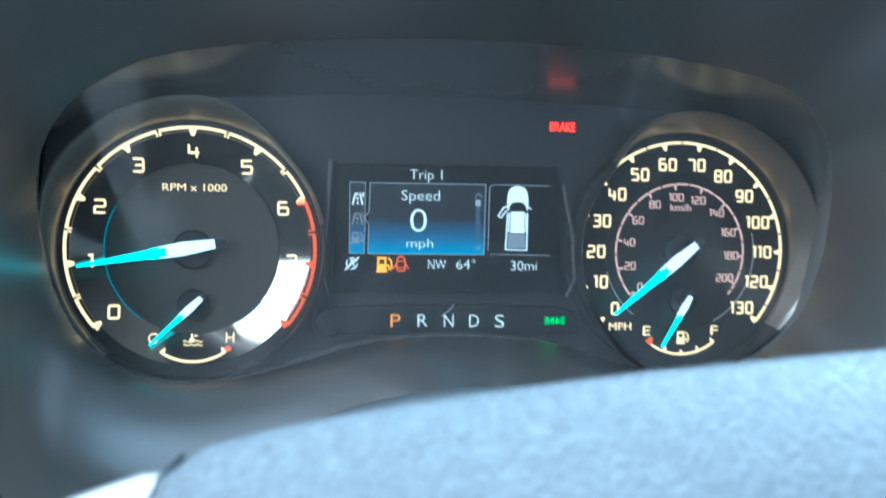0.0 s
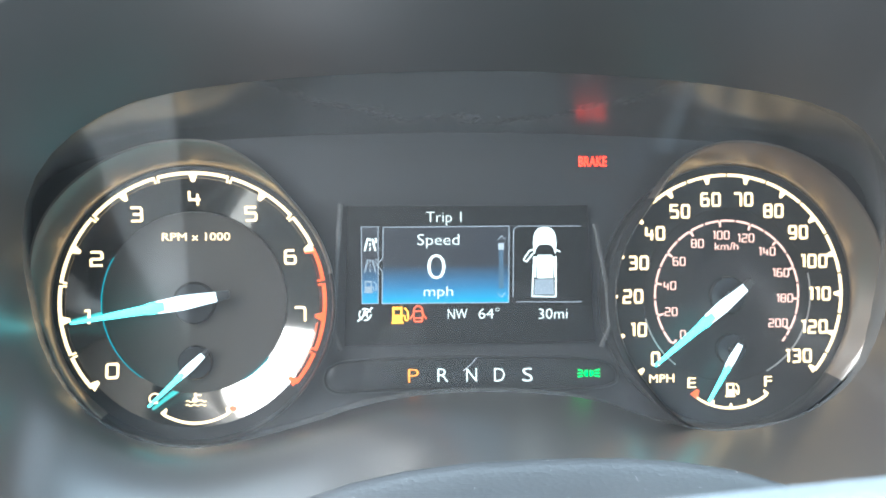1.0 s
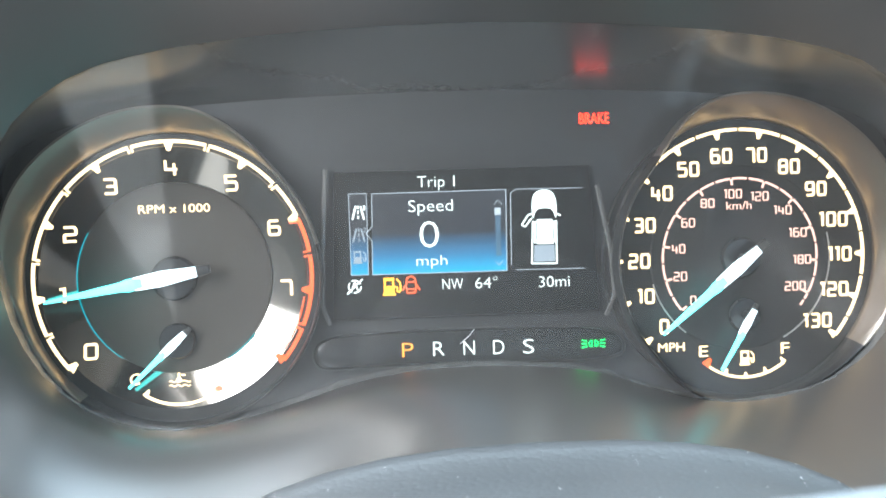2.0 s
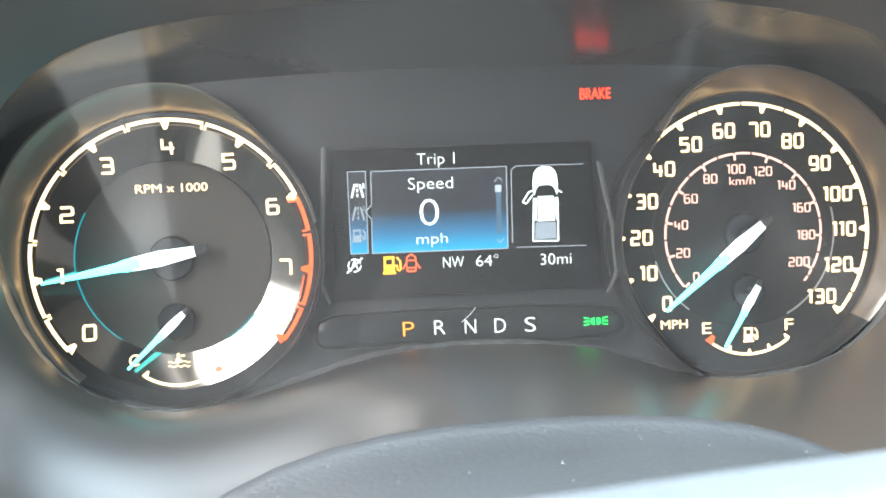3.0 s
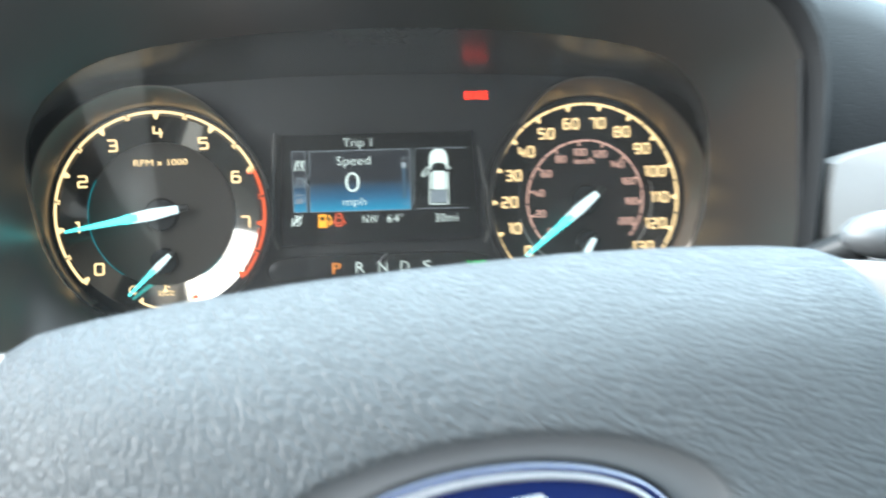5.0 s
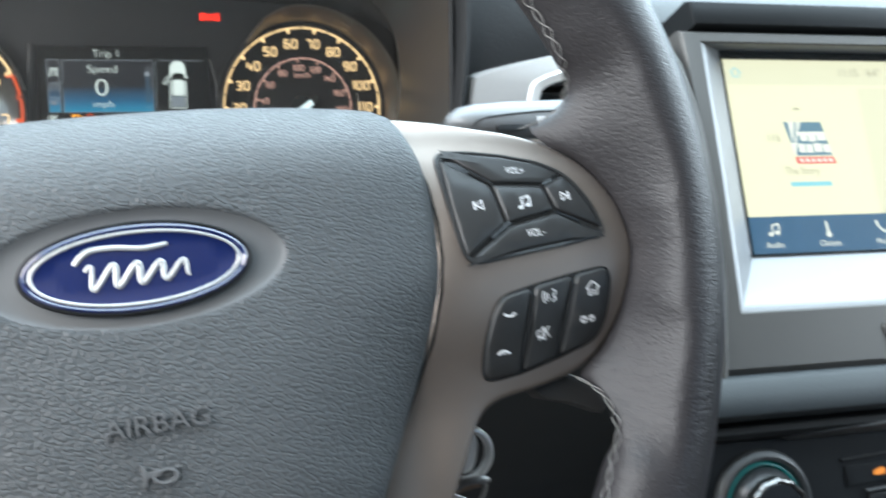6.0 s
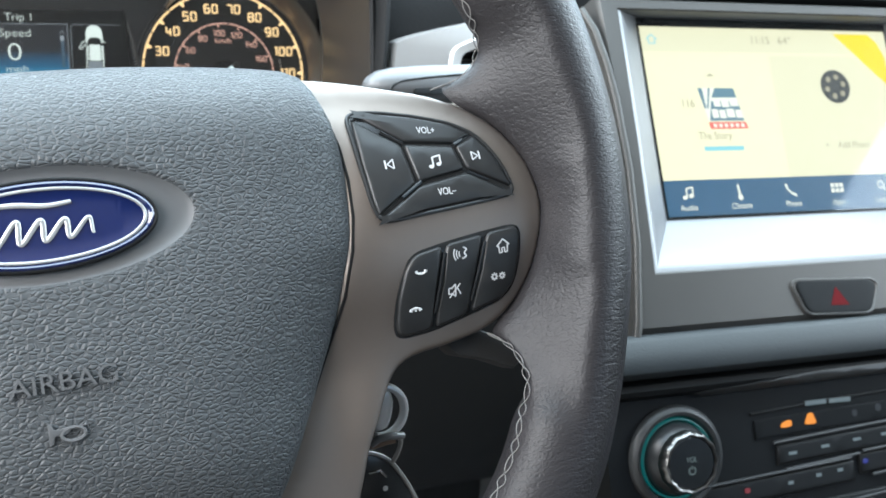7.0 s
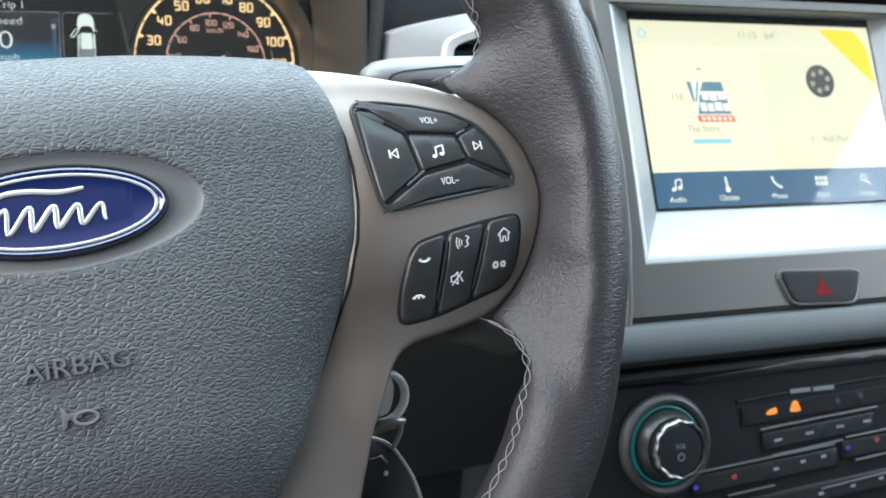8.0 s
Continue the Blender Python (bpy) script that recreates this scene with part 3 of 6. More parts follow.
def needle(name, cx, cy, tail, tip, parent, w=9.0, label=""):
    """A pointer with a clear chromed tail and a lit blade on a dark hub."""
    (tx, ty), (px, py) = tail, tip
    d = math.hypot(px - tx, py - ty)
    ex, ey = (px - tx) / d, (py - ty) / d

    def outline(stations):
        return [(tx + ex * a - ey * b, ty + ey * a * 1 + ex * b) for a, b in stations] + [(tx + ex * a + ey * b, ty + ey * a - ex * b) for a, b in reversed(stations)]
    k = d / 55.0
    body = outline([(-1 * k, 1.6 * k + 0.3), (12 * k, 2.6 * k + 0.3), (22 * k, 2.3 * k + 0.2)])
    cap = part(name, slab(outline([(-6 * k, 1.5 * k), (0, 2.0 * k + 0.2), (8 * k, 2.5 * k + 0.2)]), w - 2.4, w - 0.6, 0.5), BLACK_SATIN, parent, label)
    part("pointer_body", slab(body, w - 1.2, w + 0.2, 0.6), NEEDLE_CLEAR, cap, "frosted clear pointer root")
    part("lit_blade", slab(outline([(19 * k, 1.7 * k), (24 * k, 2.3 * k + 0.1), (27 * k, 1.7 * k + 0.1), (d, 0.5)]), w - 0.8, w + 0.5, 0.3), ICE, cap, "ice-blue lit blade")
    part("hub_cap", lathe(cx, cy, [(0.1, 1.6), (7.6 * (0.6 + 0.4 * k), 1.6), (8.4 * (0.6 + 0.4 * k), 0.8), (8.4 * (0.6 + 0.4 * k), -2.6)], 32), BLACK_GLOSS, cap)
    part("pivot", lathe(cx, cy, [(0.05, w - 1.0), (1.6, w - 1.0), (1.6, 1.0)], 16), BLACK_SATIN, cap)
    return cap


NEEDLE_CLEAR = glow("lit_frosted_pointer", (0.82, 0.97, 0.97), 1.2 * LAMP)
TL, TR = -109.3, 109.3
TACH = lambda v: 90 + 129.5 - 259.0 * v / 8
MPH = lambda v: 90 + 130 - 260.0 * v / 130
KMH = lambda v: 90 + 130 - 260.0 * v / 209.2


def collar(cx, inner, parent):
    """The flared glossy wall round a dial, upright on the side towards the display."""
    def grow(a, k):
        toward = math.cos(a - (0 if inner > 0 else math.pi))
        s = min(1.0, max(0.0, (0.80 - toward) / 0.7))
        s = s * s * (3 - 2 * s)
        low = min(1.0, max(0.0, (math.sin(a) + 0.95) / 0.9))
        s *= 0.12 + 0.88 * low * low * (3 - 2 * low)
        near = -2.9 * ease((toward - 0.35) / 0.45) if inner < 0 else 0.0
        if inner > 0:
            s *= ease((math.sin(a) + 0.3) / 0.95)
        return (0, 0, 0.3, 2.2, 4.4, 6.6, 7.2, 7.6, 7.4)[k] * s + near * (0 if k == 0 else 1)
    prof = [(54.2, -2.0), (54.2, 0.5), (54.3, 2), (54.4, 6), (54.5, 10), (54.7, 14), (55.1, 15.0), (55.6, 14.8), (55.8, 6)]

    def rise(a):
        """The wall stands full height over the dial and by the display, lower towards the door and below."""
        up = ease((math.sin(a) + 0.35) / 0.8)
        return 0.5 + 0.5 * up if inner > 0 else max(0.55 + 0.45 * up, ease((-math.cos(a) - 0.1) / 0.4))
    bright = (12, 232) if inner > 0 else (-38, 132)      # degrees round the dial where a bronze reflection is coloured in
    for name, span, m, label in (("dial_collar", bright, COLLAR, "arc of the flared collar coloured with a bronze reflection"), ("dial_wall", (bright[1], bright[0] + 360), FACE_BLACK, "rest of the collar, left black without the sheen")):
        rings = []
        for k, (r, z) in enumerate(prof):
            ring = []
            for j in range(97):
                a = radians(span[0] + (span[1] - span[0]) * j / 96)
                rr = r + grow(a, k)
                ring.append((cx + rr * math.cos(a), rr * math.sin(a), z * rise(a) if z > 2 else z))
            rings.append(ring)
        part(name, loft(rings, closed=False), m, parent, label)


def instruments():
    base = thing("instrument_cluster", CLUSTER, "lit instrument cluster with two round dials and a colour display", "instrument cluster")
    part("mask", slab([(u * 1.02, v * 1.02) for u, v in MASK], -8, -4.2), BLACK_SATIN, base, "black mask behind the dials")
    mid = [((a + x) / 2, (b + y) / 2, (w - 5) / 2 - 2) for (a, b), (x, y, w) in zip(MASK, LENS3)]
    part("inner_shell", loft([[(u, v, -5) for u, v in MASK], mid, LENS3]), SHELL_LIFTED, base, "black shell between mask and lens, lightened for haze")

    # tachometer
    cone = lambda x, y: -3.45 + max(0.0, math.hypot(x - TL, y) - 36.2) * 0.248
    tach = part("tachometer", lathe(TL, 0, [(0.05, -4.1), (49.2, -4.1), (49.3, -0.4), (54.5, -0.4), (54.5, -4.2)], 96), FACE_BLACK, base, "round engine-speed dial with white figures and an orange band")
    part("glossy_band", lathe(TL, 0, [(36.0, -4.0), (36.2, -3.5), (49.3, -0.25), (49.6, -0.5)], 128), FACE_RING, tach, "mirror-like dark band")
    part("centre_disc", lathe(TL, 0, [(0.05, -2.4), (35.4, -2.4), (36.0, -2.7), (36.2, -4.0)], 96), FACE_DISC_HAZED, tach, "charcoal centre, lightened warm for the lens haze")
    bm = bmesh.new()
    scale_arc(bm, TL, 0, [0, 1, 2, 3, 4, 5, 6], TACH, 52.0, 1.3, 0.55, 2.9, 1.9, 1.6)
    part("white_scale", bm, WARM, tach)
    bm = bmesh.new()
    scale_arc(bm, TL, 0, [6.03, 7, 8], TACH, 52.0, 1.5, 0.7, 2.9, 1.9, 1.6)
    arc_band(bm, TL, 0, 48.6, 49.1, TACH(7.1), TACH(7.9), -0.4, 0.0, 10)
    part("orange_scale", bm, ORANGE, tach, "orange limit band")
    for v in range(9):
        a = radians(TACH(v))
        figure("figure", str(v), WARM, tach, TL + 41.6 * math.cos(a), 41.6 * math.sin(a), 0.1, 6.2, 5.0, 0.95, cone)
    words("caption", "RPM x 1000", WARM, tach, TL + 0.7, 26.3, -2.4, 3.3, 26.5)
    for a0, a1 in ((150, 235), (300, 322)):
        part("blue_rim_line", arc_band(bmesh.new(), TL, 0, 36.0, 36.3, a0, a1, -3.2, -2.4, 20), ICE_DIM, tach, "thin blue glow at the disc's edge")
    bm = bmesh.new()
    arc_band(bm, TL + 0.3, -24, 23.2, 24.2, 237, 303, 0.05, 0.35, 20)
    for d in (237, 303):
        tri_tick(bm, TL + 0.3, -24, 21.4, 24.0, d, 1.1, 0.05, 0.35)
    part("temperature_scale", bent(bm, cone), WARM, tach)
    words("figure", "C", WARM, tach, TL - 16.5, -37.6, 0.1, 4.4, 3.6, bend=cone)
    words("figure", "H", WARM, tach, TL + 15.5, -37.6, 0.1, 4.4, 3.6, bend=cone)
    bm = slab(ellipse(TL + 14.6, -42.4, 1.5, 1.1, 12), 0.05, 0.4)
    part("hot_mark", bent(bm, cone), ORANGE, tach, "orange mark at the hot end")
    bm = bmesh.new()
    line_bar(bm, (TL - 0.4, -33.8), (TL - 0.4, -38.6), 0.8, 0.05, 0.3)
    slab(ellipse(TL - 0.4, -38.8, 1.1, 1.0, 14), 0.05, 0.3, bm=bm)
    for k in range(3):
        line_bar(bm, (TL + 0.4, -34.4 - 1.3 * k), (TL + 2.0, -34.4 - 1.3 * k), 0.5, 0.05, 0.3)
    for k in range(2):
        tube([(TL - 4 + 0.8 * j, -39.3 - 1.5 * k + 0.4 * math.sin(j * 1.9), 0.2) for j in range(11) if k or not 3 <= j <= 6], 0.25, 5, bm=bm)
    part("coolant_symbol", bent(bm, cone), WARM, tach)
    needle("speed_needle", TL, 0, (TL + 8.7, 2.6), (-154.2, -6.6), tach, label="engine-speed pointer near one thousand")
    needle("temperature_needle", TL + 0.3, -23.6, (-105.6, -20.4), (-126.0, -39.5), tach, 7.0, "temperature pointer at the cold end")
    collar(TL, 1, base)

    # speedometer
    spd = part("speedometer", lathe(TR, 0, [(0.05, -0.4), (54.5, -0.4), (54.5, -4.2)], 96), FACE_BLACK, base, "round speed dial with white figures reading zero")
    part("centre_disc", lathe(TR, 0, [(0.05, -0.1), (35.4, -0.1), (36.0, -0.2), (36.4, -0.5)], 96), FACE_BLACK, spd)
    for a0, a1 in ((-62, 14), (195, 232)):
        part("disc_rim", arc_band(bmesh.new(), TR, 0, 36.2, 36.7, a0, a1, -0.4, 0.1, 24), SILVER_DARK, spd, "thin silvery rim of the inner disc")
    bm = bmesh.new()
    scale_arc(bm, TR, 0, list(range(0, 131, 10)), MPH, 50.8, 1.2, 0.5, 2.6, 1.5, 0)
    part("white_scale", bm, WARM, spd)
    for v in range(0, 131, 10):
        a = radians(MPH(v))
        figure("figure", str(v), WARM, spd, TR + 40.6 * math.cos(a), 40.6 * math.sin(a), 0.0, 5.9, 3.85, 0.9)
    bm = bmesh.new()
    km = [20 * k for k in range(11)]
    for a, b in zip(km, km[1:] + [209.2]):
        m = (a + b) / 2
        for p, q in ((a, m), (m, b)):
            arc_band(bm, TR, 0, 30.7, 31.6, KMH(p) - 0.7, KMH(q) + 0.7, -0.4, 0.0, 5)
        arc_band(bm, TR, 0, 28.6, 31.0, KMH(a) - 0.9, KMH(a) + 0.9, -0.4, 0.0, 1)
    part("km_scale", bm, DIMWARM, spd, "smaller rose-lit inner scale")
    for v in km:
        a = radians(KMH(v))
        figure("km_figure", str(v), DIMWARM, spd, TR + 25.2 * math.cos(a), 25.2 * math.sin(a), 0.0, 3.7, 2.45, 0.5)
    words("caption", "km/h", DIMWARM, spd, TR - 0.2, 20.6, 0.0, 3.3, 10.2)
    words("caption", "MPH", WARM, spd, TR - 28.5, -34.2, 0.0, 3.6, 10.6)
    bm = bmesh.new()
    arc_band(bm, TR + 1.5, -22, 25.0, 26.0, 232, 308, -0.4, 0.1, 24)
    for d in (251, 270, 289, 308):
        tri_tick(bm, TR + 1.5, -22, 23.2 if d != 270 else 23.6, 25.6, d, 0.9, -0.4, 0.1)
    part("fuel_scale", bm, WARM, spd)
    bm = bmesh.new()
    tri_tick(bm, TR + 1.5, -22, 22.6, 26.0, 231, 1.7, -0.4, 0.15)
    part("empty_mark", bm, ORANGE, spd, "orange mark at the empty end")
    words("figure", "E", WARM, spd, TR - 15.6, -36.3, 0.0, 4.6, 3.6)
    words("figure", "F", WARM, spd, TR + 17.6, -36.4, 0.0, 4.6, 3.4)
    part("fuel_symbol", pump_symbol(TR + 2.0, -39.6, 5.6, -0.1, 0.2), WARM, spd)
    needle("speed_needle", TR, 0, (TR + 3.6, 2.9), (75.1, -27.9), spd, label="speed pointer resting at zero")
    needle("fuel_needle", TR + 1.2, -22.6, (112.0, -20.6), (98.6, -43.2), spd, 7.0, "fuel pointer near empty")
    collar(TR, -1, base)
    return base


def pump_symbol(x, y, s, z0, z1, bm=None):
    """A filling-pump pictogram about s wide and high."""
    bm = bm or bmesh.new()
    k = s / 6.0
    slab([(x - 2.8 * k, y - 2.8 * k), (x + 0.9 * k, y - 2.8 * k), (x + 0.9 * k, y - 0.1 * k), (x - 2.8 * k, y - 0.1 * k)], z0, z1, bm=bm)
    slab([(x - 2.8 * k, y + 1.8 * k), (x + 0.9 * k, y + 1.8 * k), (x + 0.9 * k, y + 2.8 * k), (x - 2.8 * k, y + 2.8 * k)], z0, z1, bm=bm)
    for a, b in (((x - 2.4 * k, y + 2 * k), (x - 2.4 * k, y - 0.3 * k)), ((x + 0.5 * k, y + 2 * k), (x + 0.5 * k, y - 0.3 * k)), ((x - 3.2 * k, y - 3.0 * k), (x + 1.3 * k, y - 3.0 * k))):
        line_bar(bm, a, b, 0.7 * k, z0, z1)
    tube([(x + 0.9 * k, y - 0.4 * k, (z0 + z1) / 2), (x + 1.8 * k, y - 0.5 * k, (z0 + z1) / 2), (x + 1.9 * k, y - 2.0 * k, (z0 + z1) / 2), (x + 2.6 * k, y - 2.3 * k, (z0 + z1) / 2),
          (x + 3.0 * k, y - 1.6 * k, (z0 + z1) / 2), (x + 2.9 * k, y + 1.0 * k, (z0 + z1) / 2), (x + 1.7 * k, y + 2.4 * k, (z0 + z1) / 2)], 0.32 * k, 5, bm=bm)
    return bm


cluster = instruments()


def frame_lines(bm, poly, width, z0, z1, closed=True):
    pairs = list(zip(poly, poly[1:] + poly[:1])) if closed else list(zip(poly, poly[1:]))
    for a, b in pairs:
        line_bar(bm, a, b, width, z0, z1)
    return bm


def trip_display(base):
    """The colour display between the dials with its page, and the row of gear letters under it."""
    win = part("display_window", slab([(-48.5, 38), (50, 38), (53, -18.5), (-50.5, -18.5)], -4.4, -1.2, 0.2), PIANO, base, "glossy black display window")
    Z0, Z1 = -1.2, -1.0
    part("blue_panel", slab([(-34.6, 29.4), (17.2, 29.4), (16.9, -1.6), (-35.0, -1.4)], Z0, Z0 + 0.1), BLUE_PANEL, win, "page shading to bright blue")
    part("side_panel", slab([(-43.2, 29.6), (-36.4, 29.6), (-36.6, -1.4), (-43.2, -1.4)], Z0, Z0 + 0.1), BLUE_PANEL, win)
    bm = bmesh.new()
    frame_lines(bm, [(-43.2, 29.6), (-36.4, 29.6), (-36.6, -1.4), (-43.2, -1.4)], 0.25, Z0, Z1 + 0.1)
    frame_lines(bm, [(17.2, 29.5), (-34.4, 29.4), (-34.6, 17.0), (-37.0, 14.2), (-34.8, 11.4), (-35.1, -1.5), (16.8, -1.8), (17.2, 29.5)], 0.28, Z0, Z1 + 0.1, False)
    frame_lines(bm, [(47.2, 29.3), (21, 29.5), (19.0, 28.0), (18.6, 0.2)], 0.25, Z0, Z1 + 0.1, False)
    line_bar(bm, (20.0, -1.6), (47.3, -2.0), 0.25, Z0, Z1 + 0.1)
    line_bar(bm, (12.4, 23.8), (14.0, 25.6), 0.26, Z0, Z1 + 0.1)
    line_bar(bm, (14.0, 25.6), (15.6, 23.8), 0.26, Z0, Z1 + 0.1)
    line_bar(bm, (12.2, 2.2), (13.8, 0.4), 0.26, Z0, Z1 + 0.1)
    line_bar(bm, (13.8, 0.4), (15.4, 2.2), 0.26, Z0, Z1 + 0.1)
    part("page_lines", bm, GREYLIT, win)
    part("scroll_mark", slab([(12.6, 22.6), (15.0, 22.6), (15.0, 19.8), (12.6, 19.8)], Z0, Z1 + 0.1), GREYLIT, win)
    part("scroll_track", slab([(12.8, 19.6), (14.8, 19.6), (14.8, 4), (12.8, 4)], Z0, Z0 + 0.15), LINE_DIM, win)
    for body, x, y, h, w in (("Trip 1", -9.7, 33.6, 4.6, 14.4), ("Speed", -12.0, 24.4, 4.8, 17.0), ("0", -12.9, 13.6, 11.0, 7.4), ("mph", -12.2, 3.4, 4.2, 11.8),
                             ("NW", -4.4, -6.0, 4.5, 8.0), ("64\u00b0", 8.6, -6.0, 4.5, 8.6), ("30mi", 35.2, -6.5, 4.6, 12.0)):
        words("display_text", body, WHITE, win, x, y, Z1, h, w, deep=0.15, thin=0.014)
    # page symbols: two roads and a pump
    for y, m in ((22.4, WHITE), (13.8, LINE)):
        bm = bmesh.new()
        line_bar(bm, (-42.0, y - 2.6), (-40.6, y + 2.6), 0.7, Z0, Z1 + 0.15)
        line_bar(bm, (-37.6, y - 2.6), (-38.8, y + 2.4), 0.7, Z0, Z1 + 0.15)
        for k in range(3):
            line_bar(bm, (-39.8, y - 2.4 + 1.9 * k), (-39.75, y - 1.2 + 1.9 * k), 0.6, Z0, Z1 + 0.15)
        part("trip_symbol", bm, m, win)
    part("trip_symbol", pump_symbol(-39.8, 5.6, 4.8, Z0, Z1 + 0.15), LINE, win)
    words("trip_number", "1", WHITE, win, -37.4, 24.2, Z1, 1.9, 0.7, deep=0.15)
    words("trip_number", "2", LINE, win, -37.5, 15.8, Z1, 1.9, 1.1, deep=0.15)
    # plan view of the vehicle with one door ajar
    bm = bmesh.new()
    slab(smooth_poly([(27.4, 16.8), (27.0, 24.5), (28.4, 28.2), (32.0, 29.3), (35.6, 28.1), (36.9, 24.3), (36.6, 16.8), (35.4, 21.4), (32.0, 22.0), (28.6, 21.4)], 1), Z0, Z1 + 0.1, bm=bm)
    slab([(29.0, 17.6), (35.0, 17.6), (35.3, 8.0), (28.7, 8.0)], Z0, Z1 + 0.1, bm=bm)
    for a, b in (((27.4, 17), (26.6, 0.4)), ((36.6, 17), (36.4, 0.2)), ((26.6, 0.6), (36.4, 0.3)), ((36.8, 19.6), (38.4, 18.8)), ((27.4, 19.9), (25.4, 19.3)), ((25.6, 19.4), (23.0, 15.6)), ((27.0, 18.2), (24.4, 14.9)), ((23.0, 15.6), (24.4, 14.9)), ((28.3, 16.9), (27.9, 8.4)), ((35.7, 16.9), (36.1, 8.4))):
        line_bar(bm, a, b, 0.55, Z0, Z1 + 0.1)
    part("vehicle_picture", bm, WHITE, win, "white plan picture of a pickup with an open door")
    part("vehicle_bed", slab([(27.8, 7.6), (35.6, 7.6), (35.8, 1.2), (27.4, 1.2)], Z0, Z0 + 0.15), LINE, win)
    # warning lamps in the display
    part("fuel_warning", pump_symbol(-27.9, -6.0, 6.6, Z0, Z1 + 0.1), AMBER, win, "amber low-fuel warning")
    bm = bmesh.new()
    frame_lines(bm, [(-22.0, -9.0), (-19.0, -9.0), (-18.6, -6.4), (-18.9, -3.6), (-20.0, -2.7), (-21.0, -2.7), (-22.1, -3.6), (-22.4, -6.4)], 0.6, Z0, Z1 + 0.1)
    line_bar(bm, (-21.8, -4.8), (-19.2, -4.8), 0.5, Z0, Z1 + 0.1)
    line_bar(bm, (-21.8, -7.6), (-19.2, -7.6), 0.5, Z0, Z1 + 0.1)
    line_bar(bm, (-22.4, -5.8), (-23.9, -8.0), 0.6, Z0, Z1 + 0.1)
    line_bar(bm, (-18.6, -5.8), (-17.1, -8.0), 0.6, Z0, Z1 + 0.1)
    part("door_warning", bm, ORANGE, win, "red-orange open-door warning")
    bm = bmesh.new()
    for a0 in (20, 140, 260):
        arc_band(bm, -42, -5.8, 2.1, 2.6, a0, a0 + 100, Z0, Z1 + 0.1, 8)
    line_bar(bm, (-45.0, -8.6), (-39.0, -3.0), 0.6, Z0, Z1 + 0.1)
    line_bar(bm, (-43.2, -7.2), (-42.0, -4.0), 0.5, Z0, Z1 + 0.1)
    line_bar(bm, (-42.0, -4.0), (-40.9, -7.2), 0.5, Z0, Z1 + 0.1)
    part("stop_start_symbol", bm, WHITE, win)
    # raised frame round the window
    for side, pts in (("left", [(-51.5, 39, 0), (-53.5, 10, 3), (-54.5, -12, 2), (-52, -20, -1)]), ("right", [(52, 30, 3), (56.5, 5, 4), (58, -12, 3), (55.5, -20.5, -1)])):
        part("window_cheek", tube(pts, 1.0, 8, flat=0.7), SHELL_LIFTED, win)

    # gear row
    row = part("gear_bar", slab(smooth_poly([(-58, -31.5), (-55, -26), (-40, -24.6), (0, -24.4), (40, -25.2), (57, -27), (62, -31), (61.0, -36.5), (40, -38.0), (0, -36.6), (-40, -36.0), (-55, -37)], 1), -4.4, -1.3, 0.3),
               BLACK_GLOSS, base, "smoked bar with gear letters")
    for body, x, y, m in (("P", -22.6, -30.8, AMBER_P), ("R", -10.6, -30.8, WHITE), ("N", 1.2, -31.0, WHITE), ("D", 12.7, -31.2, WHITE), ("S", 24.4, -31.4, WHITE)):
        words("gear_letter", body, m, row, x, y, -1.25, 6.0, 4.3, deep=0.2, thin=0.014)
    bm = bmesh.new()
    for side in (-1, 1):
        cx = 50.1 + side * 0.9
        arc_band(bm, cx, -31.6, 1.3, 1.8, -90 if side > 0 else 90, 90 if side > 0 else 270, -1.3, -1.0, 8)
        line_bar(bm, (cx, -29.8), (cx, -33.4), 0.5, -1.3, -1.0)
        for k in (-1, 0, 1):
            line_bar(bm, (cx + side * 2.6, -31.6 + 1.4 * k), (cx + side * 5.4, -31.6 + 2.0 * k), 0.55, -1.3, -1.0)
    part("sidelight_symbol", shrink(bm, 50.1, -31.6, 0.74), GREEN, row, "green lit lamp symbol")
    part("bar_rim", tube([(x, y, -1.2) for x, y in smooth_poly([(-59.5, -31.5), (-56, -25), (-40, -23.6), (0, -23.4), (40, -24.2), (58, -26), (63.5, -31), (62, -38), (40, -39.0), (0, -37.6), (-40, -37.0), (-56, -38.2)], 2)], 0.5, 5, closed=True), BLACK_SATIN, row)
    part("scratch", tube([(-2.2, -29.4, -1.1), (1.4, -26.4, -1.0), (4.0, -23.2, -1.1)], 0.13, 5), INK, row, "thin pale scratch")
    words("brake_warning", "BRAKE", RED, base, 53.2, 56.4, -4.1, 4.4, 11.8, label="red lit brake warning")


LINE_DIM = glow("lit_line_dim", (0.2, 0.5, 0.8), 0.12 * LAMP)
AMBER_P = glow("lit_amber_letter", (1.0, 0.29, 0.0), 1.1 * LAMP)
trip_display(cluster)


